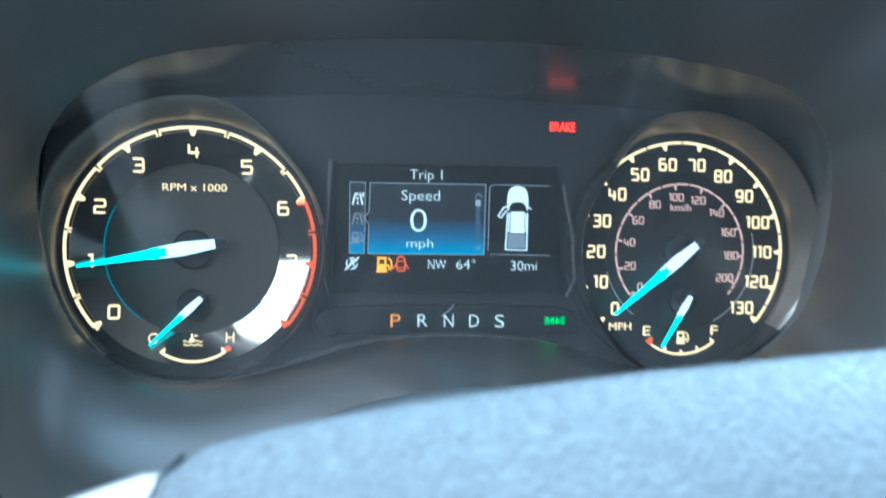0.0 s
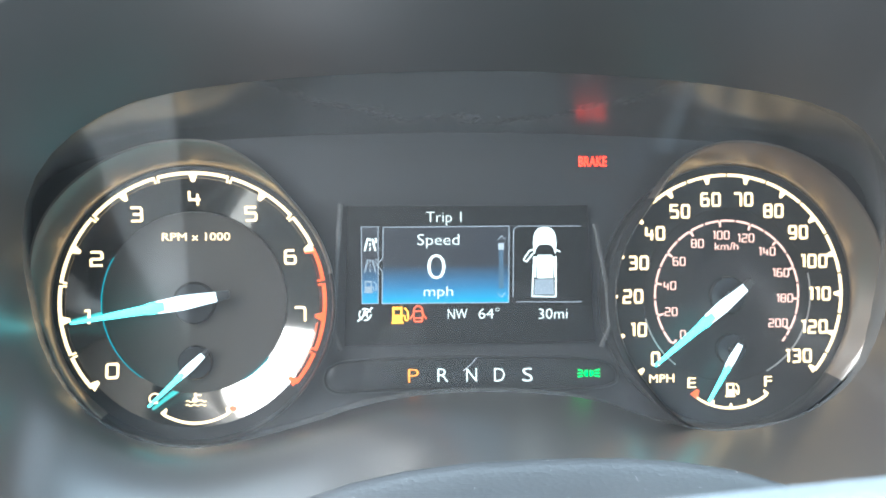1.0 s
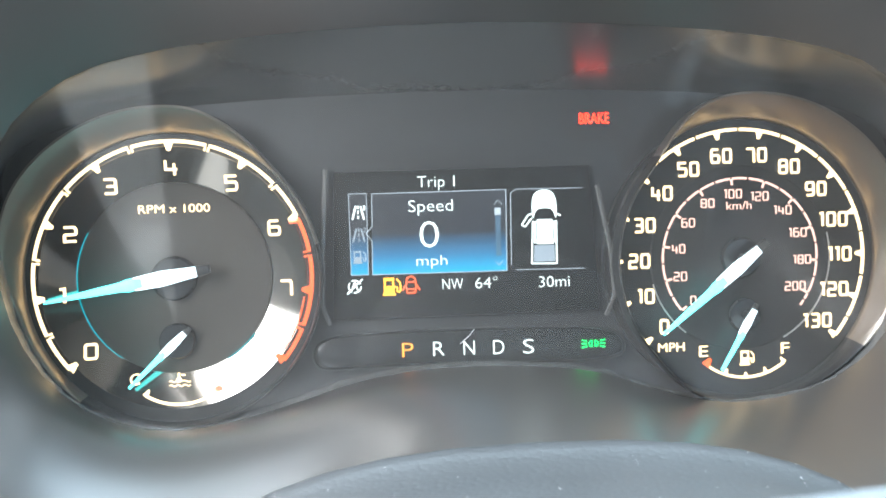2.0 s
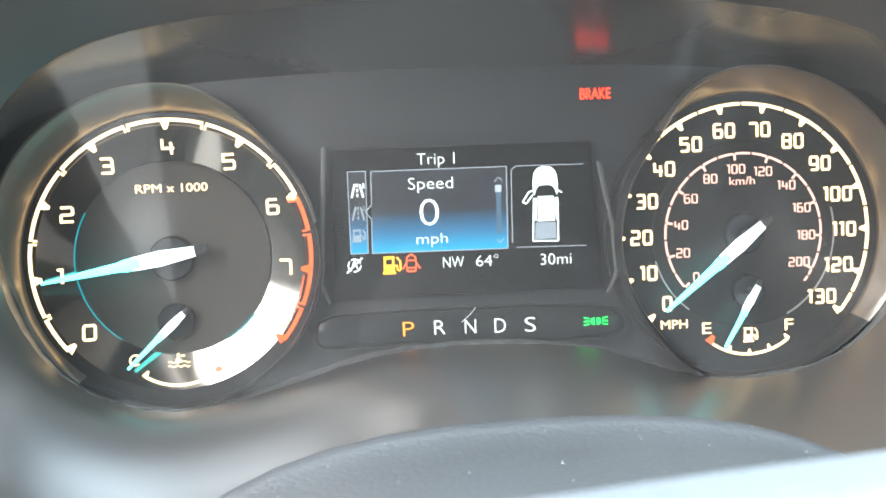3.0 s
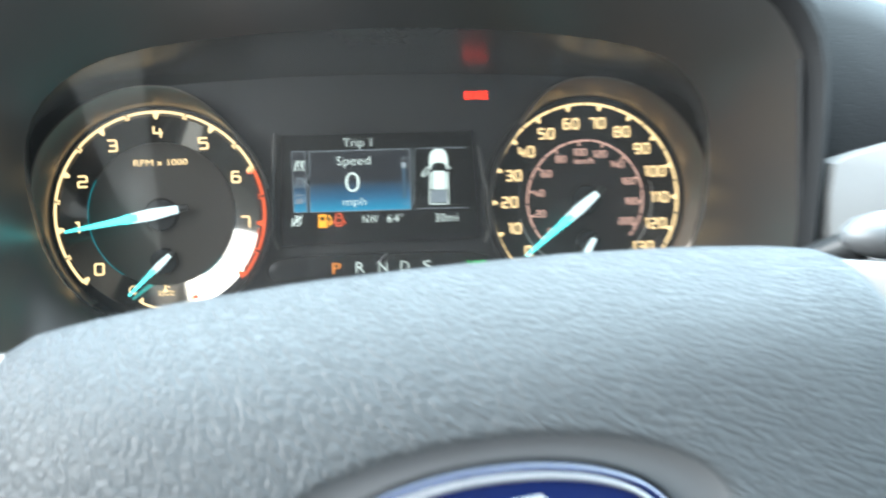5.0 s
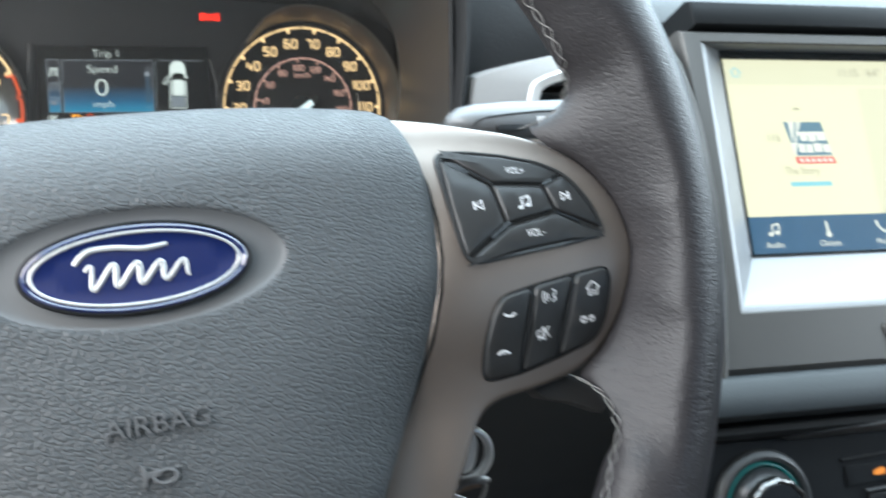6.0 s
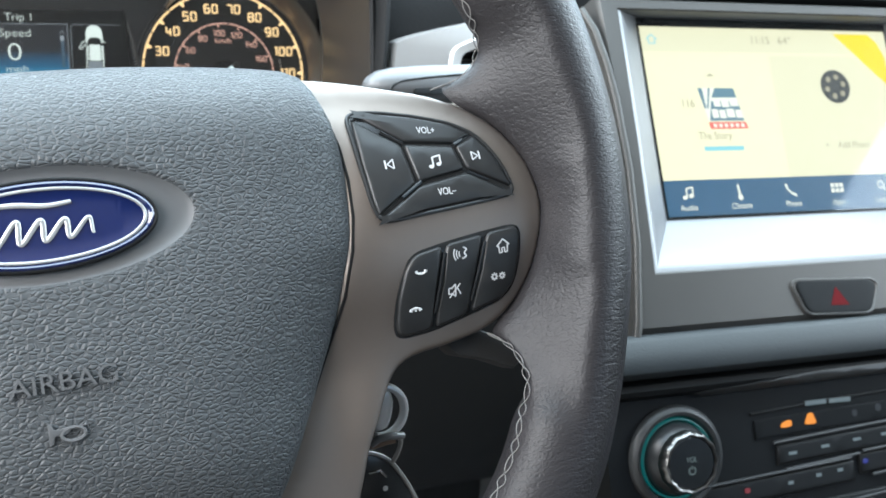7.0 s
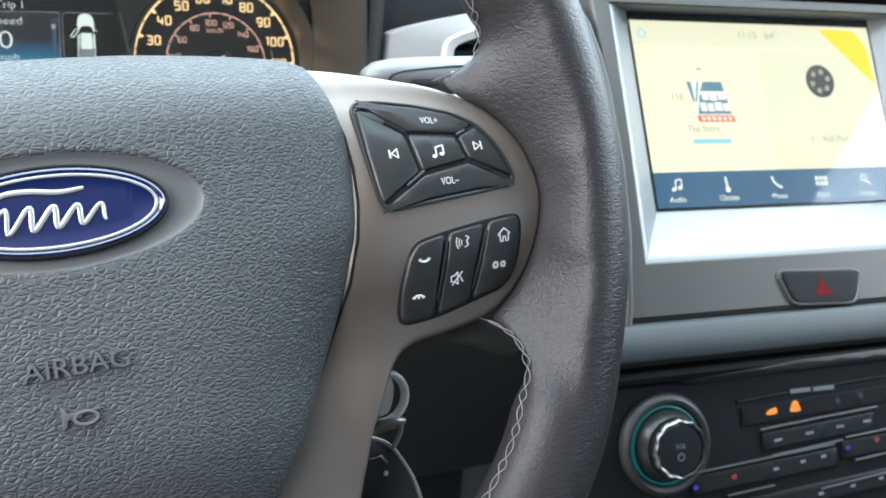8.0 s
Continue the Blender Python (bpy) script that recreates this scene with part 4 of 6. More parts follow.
def cover_lens():
    """A flat middle and two side panels turned outwards, met at upright creases over the dials."""
    def span(x):
        ys = []
        for (a, b, _), (c, d, _) in zip(LENS3, LENS3[1:] + LENS3[:1]):
            if min(a, c) <= x < max(a, c):
                ys.append(b + (d - b) * (x - a) / (c - a))
        return min(ys), max(ys)
    lo, hi = min(p[0] for p in LENS3) + 0.4, max(p[0] for p in LENS3) - 0.4
    xs = [lo + (CREASE[0] - lo) * k / 12 for k in range(12)] + [CREASE[0] + (CREASE[1] - CREASE[0]) * k / 20 for k in range(20)] + [CREASE[1] + (hi - CREASE[1]) * k / 12 for k in range(13)]
    rows = []
    for x in xs:
        y0, y1 = span(x)
        back = CREASE[2] * max(0.0, CREASE[0] - x) + CREASE[3] * max(0.0, x - CREASE[1])
        rows.append([(x, y, lens_depth(21 + (y - 21) * 1.12) - back) for y in [y0 + (y1 - y0) * k / 18 for k in range(19)]])
    ob = part("clear_lens", loft(rows, closed=False), CLEAR, cluster, "clear plastic lens with folded side panels", 4)
    face_out(ob)
    ob.visible_shadow = False


CREASE = (-105.0, 86.0, 0.07, 0.08)     # creases over the two dials, and how far each side panel falls back
cover_lens()


# ---------------------------------------------------------------- steering wheel
HUB_EDGE = [(0, 52.6), (28, 52.4), (55, 51.4), (72, 50.0), (82, 48.6), (86.5, 47.4), (89.0, 44.8), (91.2, 38.6), (94.0, 28), (95.6, 16.5), (96, 5), (95.4, -7.2), (93.6, -18.7), (89.5, -33.7), (83.4, -48), (75, -65), (68.5, -77.3), (61.5, -91), (50, -108), (38, -119), (20, -125), (0, -126)]
HUB = HUB_EDGE + [(-x, y) for x, y in reversed(HUB_EDGE[1:-1])]


def hub_height(u, v):
    """Crown of the airbag cover over the badge's plane."""
    w = -0.0011 * u * u - 0.0009 * (v + 10) ** 2 + 0.3
    if v > 18:
        w -= 0.020 * (v - 18) ** 2
    low = min(1.0, max(0.0, (-v - 15) / 45))
    w -= 0.0034 * max(0.0, abs(u) - 25) ** 2 * low
    if v < -70:
        w -= 0.008 * (v + 70) ** 2
    return w


def spoke_height(u, v):
    x = min(24.0, max(0.0, -40 - v))
    v = max(v, -40)
    return -15.0 - 0.006 * (v + 10) ** 2 - 0.36 * x + 0.0075 * x * x - 0.0022 * max(0, abs(u) - 110) ** 2 * 0.4


def airbag_cover(wheel):
    n = 96
    loop = []
    closed = HUB + HUB[:1]
    lens = [math.dist(a, b) for a, b in zip(closed, closed[1:])]
    total, acc, i = sum(lens), 0.0, 0
    for k in range(n):
        want = total * k / n
        while acc + lens[i] < want:
            acc += lens[i]
            i += 1
        t = (want - acc) / lens[i]
        loop.append((closed[i][0] * (1 - t) + closed[i + 1][0] * t, closed[i][1] * (1 - t) + closed[i + 1][1] * t))
    rings = []
    for s, drop in ((1.0, 34), (1.0, 3.6), (0.997, 2.4), (0.985, 1.2), (0.965, 0.5), (0.94, 0.2), (0.9, 0.0), (0.84, 0), (0.77, 0), (0.7, 0), (0.63, 0), (0.56, 0), (0.5, 0)):
        ring = []
        for u, v in loop:
            # the innermost rings run into the oval dish of the badge
            x, y = u * s, -8 + (v + 8) * s
            side = min(1.0, max(0.0, (abs(u) / (abs(u) + 0.9 * abs(v + 8)) - 0.35) / 0.4))
            fall = max(0.0, s - 0.70) / 0.30
            ring.append((x, y, hub_height(x, y) - drop - 5.0 * side * fall ** 1.3))
        rings.append(ring)

    def oval(a, b, dz):
        out = []
        for u, v in loop:
            ang = math.atan2((v + 8) / 60.0, u / 91.0)
            x, y = a * math.cos(ang), b * math.sin(ang)
            out.append((x, y, hub_height(x, y) + dz))
        return out
    for a, b, dz in ((45.5, 19.2, 0.0), (44.0, 17.8, -0.15), (43.0, 17.0, -0.7)):
        rings.append(oval(a, b, dz))
    cover = part("airbag_cover", loft(rings), VINYL, wheel, "grey grained vinyl airbag cover")
    rings = [oval(43.2, 17.2, -0.6), oval(42.2, 16.5, -1.1), oval(40.5, 15.7, -1.6), oval(38, 14.8, -1.95), oval(35, 13.6, -2.1), oval(33, 12.9, -2.1), oval(20, 9, -2.6), oval(1, 1, -2.6)]
    part("badge_dish", loft(rings), RECESS, cover, "smooth oval dish round the badge")
    b = hub_height
    words("airbag_word", "AIRBAG", RECESS, cover, 0, -44.2, -0.15, 5.6, 29.0, deep=0.75, label="raised airbag lettering", bend=b)
    horn = slab([(-6.0, -62.2), (-4.8, -61.6), (-4.4, -59.6), (-1, -59.4), (0, -58.2), (5.8, -57.6), (0, -57.4), (-4.4, -57.6), (-4.8, -56.0), (-6.0, -55.4)], -0.3, 0.6, 0.2, h=b)
    tube([(0.6 + 3.2 * math.cos(a / 8 * math.pi), -59.6 + 1.9 * math.sin(a / 8 * math.pi), b(0, -59.6) + 0.4) for a in range(16)], 0.55, 6, closed=True, bm=horn)
    part("horn_symbol", horn, RECESS, cover, "raised horn symbol")
    return cover


def badge(wheel):
    """Blue oval emblem with a chrome border and plain flowing strokes."""
    rim = pillow(ellipse(0, 0, 31.6, 12.7, 72), -3.5, [(0, 0.2), (0.4, 0.8), (1.0, 1.1), (1.6, 0.7), (2.0, 0.4)], lambda u, v: -0.0009 * u * u)
    body = part("badge", rim, BLUE, wheel, "blue oval emblem with pale flowing strokes")
    ring = []
    for k in range(96):
        a = 2 * math.pi * k / 96
        x, y = 28.7 * math.cos(a), 10.3 * math.sin(a)
        ring.append((x, y, 0.75 - 0.0009 * x * x))
    part("silver_border", tube(ring, 0.5, 8, closed=True, flat=0.45), SILVER_BRIGHT, body, "bright silver border line")
    edge = [(31.7 * math.cos(2 * math.pi * k / 96), 12.8 * math.sin(2 * math.pi * k / 96), 0.1 - 0.0009 * (31.7 * math.cos(2 * math.pi * k / 96)) ** 2) for k in range(96)]
    part("badge_edge", tube(edge, 0.75, 8, closed=True), PIANO, body, "black edge of the badge")

    def stroke(pts, r):
        fine = []
        for k in range(len(pts) - 1):
            p0, p1, p2, p3 = (Vector((*pts[min(max(k + d, 0), len(pts) - 1)], 0)) for d in (-1, 0, 1, 2))
            for j in range(6):
                t = j / 6
                fine.append(0.5 * ((2 * p1) + (p2 - p0) * t + (2 * p0 - 5 * p1 + 4 * p2 - p3) * t * t + (3 * p1 - p0 - 3 * p2 + p3) * t ** 3))
        fine.append(Vector((*pts[-1], 0)))
        m = len(fine)
        part("emblem_stroke", tube([(p.x, p.y, 0.75 - 0.0009 * p.x * p.x) for p in fine], r, 6, radii=[r * (0.45 + 0.55 * math.sin(math.pi * (k + 1) / (m + 1)) ** 0.5) for k in range(m)], flat=0.4), SILVER_BRIGHT, body)
    stroke([(-17.0, 2.6), (-13.0, 6.0), (-6.0, 6.4), (2.0, 5.4), (8.8, 6.0)], 0.8)
    wave = []
    for k in range(45):
        t = k / 44
        y = -1.6 + (3.6 - 1.2 * t) * math.sin(2 * math.pi * 4.6 * t + 0.6)
        wave.append((-14.5 + 30 * t + 0.42 * y, y))
    stroke(wave, 0.75)
    return body


SILVER_BRIGHT = mat("emblem_silver", (0.4, 0.405, 0.41), 0.34, 0.6, vary=0.03)

TRIM = [(90.0, 46.2), (98, 44.2), (109, 41.2), (121, 37.6), (132, 34.6), (145, 28.6), (156.6, 19.2), (164, 7.5), (167.2, -5), (167.6, -13), (165, -23.6), (160, -35.8), (151.8, -46.6), (141.6, -52.8), (126, -55.8), (114, -57.0), (107.6, -59.2), (104.2, -62.4), (101.6, -66.4), (95.6, -79),
        (91.6, -87), (89.2, -94.5), (86.4, -102), (81, -119), (76, -140), (72, -156), (40, -160), (39, -121), (48.5, -109), (60, -91), (66.8, -77.3), (73.3, -65), (81.8, -48), (87.9, -33.7), (92, -18.7), (93.8, -7.2), (94.4, 5), (94, 16.5), (92.4, 28), (90.2, 36), (89.0, 40.6), (88.4, 44.0)]
PAD_A = [(100.6, 27.4), (104, 29.0), (112, 28.2), (124, 25.8), (137, 22.0), (145.5, 17.2), (150, 11.5), (153.5, 5), (156.4, -4.5), (155.0, -6.6), (140, -8.2), (124, -9.4), (108, -10.8), (104.4, -9.6), (102.6, -4), (101.2, 10)]
PAD_B = [(114.5, -22.4), (128, -20.0), (142, -18.2), (154.5, -17.0), (157.2, -19.2), (156.2, -28), (153.4, -38), (148.5, -43.4), (134, -47.2), (120, -50.4), (108, -51.4), (105.4, -48.5), (107.0, -38), (110.4, -27.6)]


def inset_poly(poly, cx, cy, k):
    return [(cx + (x - cx) * k, cy + (y - cy) * k) for x, y in poly]


def spoke_side(wheel, flip):
    """Satin spoke trim with its two button groups; flip mirrors it."""
    f = mirrored if flip else (lambda p: list(p))
    sgn = -1 if flip else 1

    def h(u, v):
        w = spoke_height(abs(u), v)
        if v > 26:
            w -= 0.009 * (v - 26) ** 2
        k = min(1.0, max(0.0, (110 - abs(u)) / 26))
        return w - 3.5 * k * k
    bm = pillow(smooth_poly(f(TRIM), 1), -7, [(0, -1.5), (0.3, -0.6), (0.9, -0.15), (2.0, 0.1)], h)
    spoke = part("spoke_trim", bm, BRONZE, wheel, "satin bronze-grey spoke trim")
    part("spoke_back", pillow(smooth_poly(f(inset_poly(TRIM, 112, -20, 0.98)), 1), -36, [(0, -7.4)], h), BLACK_SATIN, spoke, "black rear of the spoke")
    line = [p for p in HUB_EDGE if 84 < p[0] or -112 < p[1] < -20]
    part("seam_gap", tube([(sgn * (x + 0.5), y, h(x, y) + 0.35) for x, y in line], 0.55, 8), PIANO, spoke, "dark seam beside the airbag cover")
    pad = part("button_plate", pillow(f(soften(soften(PAD_A, 2.4), 1.0)), -3, [(0, 0.2), (0.4, 0.7)], h), BLACK_GLOSS, spoke, "upper group of black buttons")
    edge = f(soften(soften(PAD_A, 2.4), 1.0))
    part("plate_rim", tube([(x, y, 0.75 + h(x, y)) for x, y in smooth_poly(edge, 1)], 0.75, 8, closed=True), BLACK_SATIN, pad, "rounded black edge of the button plate")
    c = (118.7, 15.0), (136.5, 13.2), (138.7, 3.4), (122.0, 1.8)
    quads = {
        "volume_up_button": [(103.6, 28.2), (112, 27.6), (124, 25.2), (137, 21.4), (144.6, 16.9), (136.8, 13.9), (118.6, 16.0)],
        "volume_down_button": [(105.0, -9.8), (124, -8.6), (140, -7.4), (154.8, -5.6), (139.4, 2.9), (120.6, -0.1)],
        "previous_button": [(102.0, 26.2), (117.2, 15.4), (119.4, 1.2), (104.2, -8.8), (103.2, -4), (102.0, 10)],
        "next_button": [(145.4, 16.2), (149.6, 11.0), (153.0, 4.8), (155.6, -4.0), (139.6, 4.1), (137.4, 12.9)],
        "source_button": [(118.3, 15.0), (136.2, 13.0), (138.4, 4.0), (120.4, 1.3)],
    }
    for name, q in quads.items():
        raise_by = 2.2 if name == "source_button" else 1.9
        part(name, pillow(f(soften(q, 1.0)), 0.2, [(0, raise_by - 0.9), (0.35, raise_by - 0.3), (0.9, raise_by)], h), BUTTON, pad)
    for (ax, ay), (bx, by) in zip(c, ((102.6, 27.0), (144.6, 16.6), (155.4, -4.8), (104.6, -9.0))):
        rib = [(ax + (bx - ax) * t, ay + (by - ay) * t) for t in (0.04, 0.26, 0.48)]
        part("gap_rib", tube([(sgn * x, y, 1.35 + h(x, y)) for x, y in rib], 0.75, 8), BLACK_GLOSS, pad)
    z = 2.0
    if not flip:
        words("mark", "VOL+", INK, pad, 127.6, 19.8, z, 2.6, 6.6, turn=-5, deep=0.12, bend=h)
        words("mark", "VOL\u2013", INK, pad, 130.0, -2.9, z, 2.7, 6.8, turn=0, deep=0.12, bend=h)
        bm = slab([(109.0, 10.6), (109.8, 10.6), (109.8, 6.6), (109.0, 6.6)], z - 0.1, z + 0.12)
        frame_lines(bm, [(113.2, 10.8), (110.2, 8.6), (113.2, 6.4)], 0.5, z - 0.1, z + 0.12)
        part("mark", bent(shrink(bm, 111, 8.6, 0.76), h), INK, pad)
        bm = slab([(145.4, 10.6), (146.1, 10.6), (146.1, 6.6), (145.4, 6.6)], z - 0.1, z + 0.12)
        frame_lines(bm, [(142.0, 10.6), (145.0, 8.4), (142.0, 6.6)], 0.5, z - 0.1, z + 0.12)
        part("mark", bent(shrink(bm, 144, 8.6, 0.76), h), INK, pad)
        zz = z + 0.35
        bm = slab(ellipse(125.6, 5.6, 1.2, 0.9, 12), zz - 0.2, zz)
        slab(ellipse(129.4, 6.4, 1.2, 0.9, 12), zz - 0.2, zz, bm=bm)
        for a, b in (((126.6, 5.6), (126.8, 10.0)), ((130.4, 6.4), (130.6, 10.8)), ((126.7, 9.8), (130.6, 10.6))):
            line_bar(bm, a, b, 0.75, zz - 0.2, zz)
        part("mark", bent(shrink(bm, 128, 8, 0.76), h), INK, pad)
    padb = part("button_plate", slab(f(soften(soften(PAD_B, 3.0), 1.2)), -3, 0.7, 0.5, h=h), BLACK_GLOSS, spoke, "lower group of black buttons")
    cols = {
        "call_button": [(114.8, -23.4), (125.4, -21.4), (119.4, -49.6), (108.6, -50.4), (106.4, -48.0), (107.8, -38), (111.0, -28.0)],
        "voice_button": [(126.8, -21.2), (141.4, -19.4), (133.4, -46.4), (120.8, -49.3)],
        "menu_button": [(142.8, -19.2), (154.2, -18.0), (156.0, -20.0), (155.2, -28), (152.4, -37.6), (147.8, -42.6), (134.8, -46.0)],
    }
    for name, q in cols.items():
        part(name, pillow(f(soften(q, 1.8)), 0.2, [(0, 1.1), (0.4, 1.7), (1.0, 2.0)], h), BUTTON, padb)
    for a, b in (((126.0, -24), (121.0, -44)), ((141.6, -22), (135.0, -42))):
        a, b = (sgn * a[0], a[1]), (sgn * b[0], b[1])
        part("divider_rib", tube([(*a, 1.6 + h(*a)), ((a[0] + b[0]) / 2, (a[1] + b[1]) / 2, 1.8 + h((a[0] + b[0]) / 2, (a[1] + b[1]) / 2)), (*b, 1.6 + h(*b))], 0.6, 6), BLACK_GLOSS, padb)
    if not flip:
        z = 2.0
        hang = lambda cx, cy, up: tube([(cx + 2.4 * math.cos(a), cy + up * 1.5 * math.sin(a), z + 0.1) for a in [math.pi * k / 8 for k in range(9)]], 0.55, 6, radii=[0.9, 0.8, 0.5, 0.5, 0.5, 0.5, 0.5, 0.8, 0.9], flat=0.3)
        part("mark", bent(shrink(hang(116.4, -28.8, -1), 116.4, -28.8, 0.76), h), INK, padb)
        bm = hang(113.6, -42.4, 1)
        slab(ellipse(113.6, -42.0, 0.6, 0.6, 8), z, z + 0.15, bm=bm)
        part("mark", bent(shrink(bm, 113.6, -42.4, 0.76), h), INK, padb)
        bm = bmesh.new()
        frame_lines(bm, [(133.2, -22.4), (134.8, -23.4), (133.4, -25.0), (134.4, -26.6), (132.4, -27.6)], 0.6, z, z + 0.15, False)
        for k in range(3):
            arc_band(bm, 133.0, -25.2, 2.0 + 1.3 * k, 2.5 + 1.3 * k, 150, 215, z, z + 0.15, 5)
        part("mark", bent(shrink(bm, 132, -25, 0.76), h), INK, padb)
        bm = bmesh.new()
        frame_lines(bm, [(125.6, -36.2), (127.2, -36.2), (129.0, -34.6), (129.0, -40.2), (127.2, -38.8), (125.6, -38.8)], 0.6, z, z + 0.15)
        line_bar(bm, (126.0, -40.4), (131.4, -34.6), 0.55, z, z + 0.2)
        line_bar(bm, (129.8, -36.2), (131.6, -39.4), 0.5, z, z + 0.15)
        part("mark", bent(shrink(bm, 128.4, -37.4, 0.76), h), INK, padb)
        bm = bmesh.new()
        frame_lines(bm, [(146.4, -27.6), (146.2, -24.6), (145.2, -24.6), (148.6, -21.4), (151.8, -24.2), (150.8, -24.2), (150.6, -27.4), (149.2, -27.5), (149.2, -25.4), (147.8, -25.5), (147.8, -27.6)], 0.55, z, z + 0.15)
        part("mark", bent(shrink(bm, 148.5, -24.6, 0.76), h), INK, padb)
        bm = bmesh.new()
        for cx, r in ((143.8, 1.3), (147.9, 1.15)):
            arc_band(bm, cx, -34.9, r - 0.55, r + 0.1, 0, 359, z, z + 0.15, 14)
            for k in range(8):
                arc_band(bm, cx, -34.9, r, r + 0.55, k * 45 - 9, k * 45 + 9, z, z + 0.15, 1)
        part("mark", bent(shrink(bm, 145.8, -34.9, 0.76), h), INK, padb)
    return spoke


RIM_R, RIM_T, RIM_W = 180.6, 20.0, -14.0


# inner edge of the leather on the spoke's side: angle round the wheel, x, y, height, share of the spoke
EDGE = [(25.5, 0, 0, 0, 0), (21.0, 0, 0, 0, 0), (18.4, 154.4, 48.6, -21.5, 0.4), (17.2, 154.0, 44.7, -25.5, 0.7), (16.0, 151.2, 40.6, -29, 0.9), (15.0, 146.4, 38.9, -30, 1),
        (14.0, 140.6, 37.2, -31, 1), (12.8, 136.4, 36.4, -31.5, 1),
        (11.4, 141, 28.6, 0, 1), (9.2, 149.6, 23.2, 0, 1), (6.4, 156.6, 16.4, 0, 1), (3.2, 162.6, 7.0, 0, 1), (-0.6, 166.0, -5, 0, 1), (-4.2, 166.4, -13, 0, 1), (-8.6, 163.8, -23.2, 0, 1), (-13.0, 158.8, -35.0, 0, 1),
        (-17.2, 151.0, -45.4, 0, 1), (-19.8, 143.6, -50.6, 0, 1), (-21.3, 141.0, -54.0, -27.5, 1), (-22.4, 143.6, -56.6, -24, 1), (-23.4, 146.0, -59.4, -20, 1), (-24.6, 147.2, -63.0, -17, 0.9), (-25.8, 147.7, -66.4, -14.6, 0.75), (-27.0, 147.8, -70.3, -13, 0.55),
        (-28.4, 147.4, -74.4, -12.4, 0.35), (-29.8, 146.0, -78.7, -12.2, 0.15), (-31.4, 0, 0, 0, 0)]


def rim_size(d):
    grip = 1.0 + 0.06 * math.exp(-((d - 28) / 12) ** 2)
    low = ease((-16 - d) / 22)
    return RIM_R + 5.0 * low, (RIM_T - 1.2 * low) * grip


def rim_point(d, b, lift=0.0, thin=1.0):
    """A point of the rim's round section: d round the wheel, b round the section (90 faces the driver, 180 the hub)."""
    big, size = rim_size(d)
    c, s = math.cos(radians(b)), math.sin(radians(b))
    r = big + (size * (thin if c < 0 else 1) + lift) * c
    return Vector((r * math.cos(radians(d)), r * math.sin(radians(d)), RIM_W + (size * 0.85 + lift) * s))


def leather_edge(d):
    """Inner edge of the leather at an angle, and how far it belongs to the spoke."""
    if not EDGE[-1][0] < d < EDGE[0][0]:
        return rim_point(d, 180), 0.0
    k = next(i for i in range(len(EDGE) - 1) if EDGE[i + 1][0] <= d)
    ends = []
    for a, x, y, w, m in EDGE[k:k + 2]:
        if m == 0:
            ends.append((rim_point(a, 180), 0.0))
        else:
            ends.append((Vector((x, y, w or spoke_height(x, y) - 2.0)), m))
    t = (EDGE[k][0] - d) / (EDGE[k][0] - EDGE[k + 1][0])
    return ends[0][0].lerp(ends[1][0], t), ends[0][1] * (1 - t) + ends[1][1] * t


def rim_section(d):
    edge, m = leather_edge(d)
    big, size = rim_size(d)
    top = rim_point(d, 90)
    flat = Vector((edge.x - top.x, edge.y - top.y, 0))
    p1 = top + flat.normalized() * min(0.56 * flat.length, 0.85 * size)
    round_end = edge + Vector((0, 0, 0.56 * (top.z - edge.z)))
    slope_end = edge - flat * 0.30 + Vector((0, 0, 0.52 * (top.z - edge.z)))
    web_end = edge - flat * 0.5 + Vector((0, 0, 0.05 * (top.z - edge.z)))     # the flat web above the spoke
    p2 = round_end.lerp(slope_end.lerp(web_end, max(ease((d + 4) / 14), ease((-9 - d) / 10))), m)
    pts = []
    for k in range(13):
        t = k / 12
        pts.append(top * (1 - t) ** 3 + p1 * 3 * t * (1 - t) ** 2 + p2 * 3 * t * t * (1 - t) + edge * t ** 3)
    thin = 1 - 0.75 * ease(m * 1.4)
    low = rim_point(d, 205, 0, thin)
    pts.append(edge.lerp(low, 0.5) - Vector((0, 0, 3 + 5 * m)))
    for b in (215, 235, 255, 275, 300, 325, 350, 375, 400, 425, 440):
        pts.append(rim_point(d, b, 0, thin))
    return pts


def stitched_seam(pts, side, wheel, pitch=6.4, half=1.55):
    """A cross-stitched seam along a line of points: two threads that cross; side gives the direction across the seam."""
    pts = [Vector(p) for p in pts]
    run = [0.0]
    for a, b in zip(pts, pts[1:]):
        run.append(run[-1] + (b - a).length)

    def along(d):
        for k in range(len(pts) - 1):
            if d <= run[k + 1] or k == len(pts) - 2:
                t = (d - run[k]) / (run[k + 1] - run[k])
                return pts[k].lerp(pts[k + 1], t), side(pts[k].lerp(pts[k + 1], t))
    bm = bmesh.new()
    n = int(run[-1] / pitch)
    for ph in (0, 1):
        line = []
        for k in range(n * 8):
            d = run[-1] * k / (n * 8)
            p, s = along(d)
            x = 0.85 * math.asin(math.sin(math.pi * (d / pitch + ph)))
            line.append(p + s * half * max(-1, min(1, x)) + Vector((0, 0, 0.35 * math.cos(2 * math.pi * d / pitch + math.pi * ph))))
        tube(line, 0.21, 5, bm=bm)
    return part("stitched_seam", bm, THREAD, wheel, "pale cross-stitched thread")


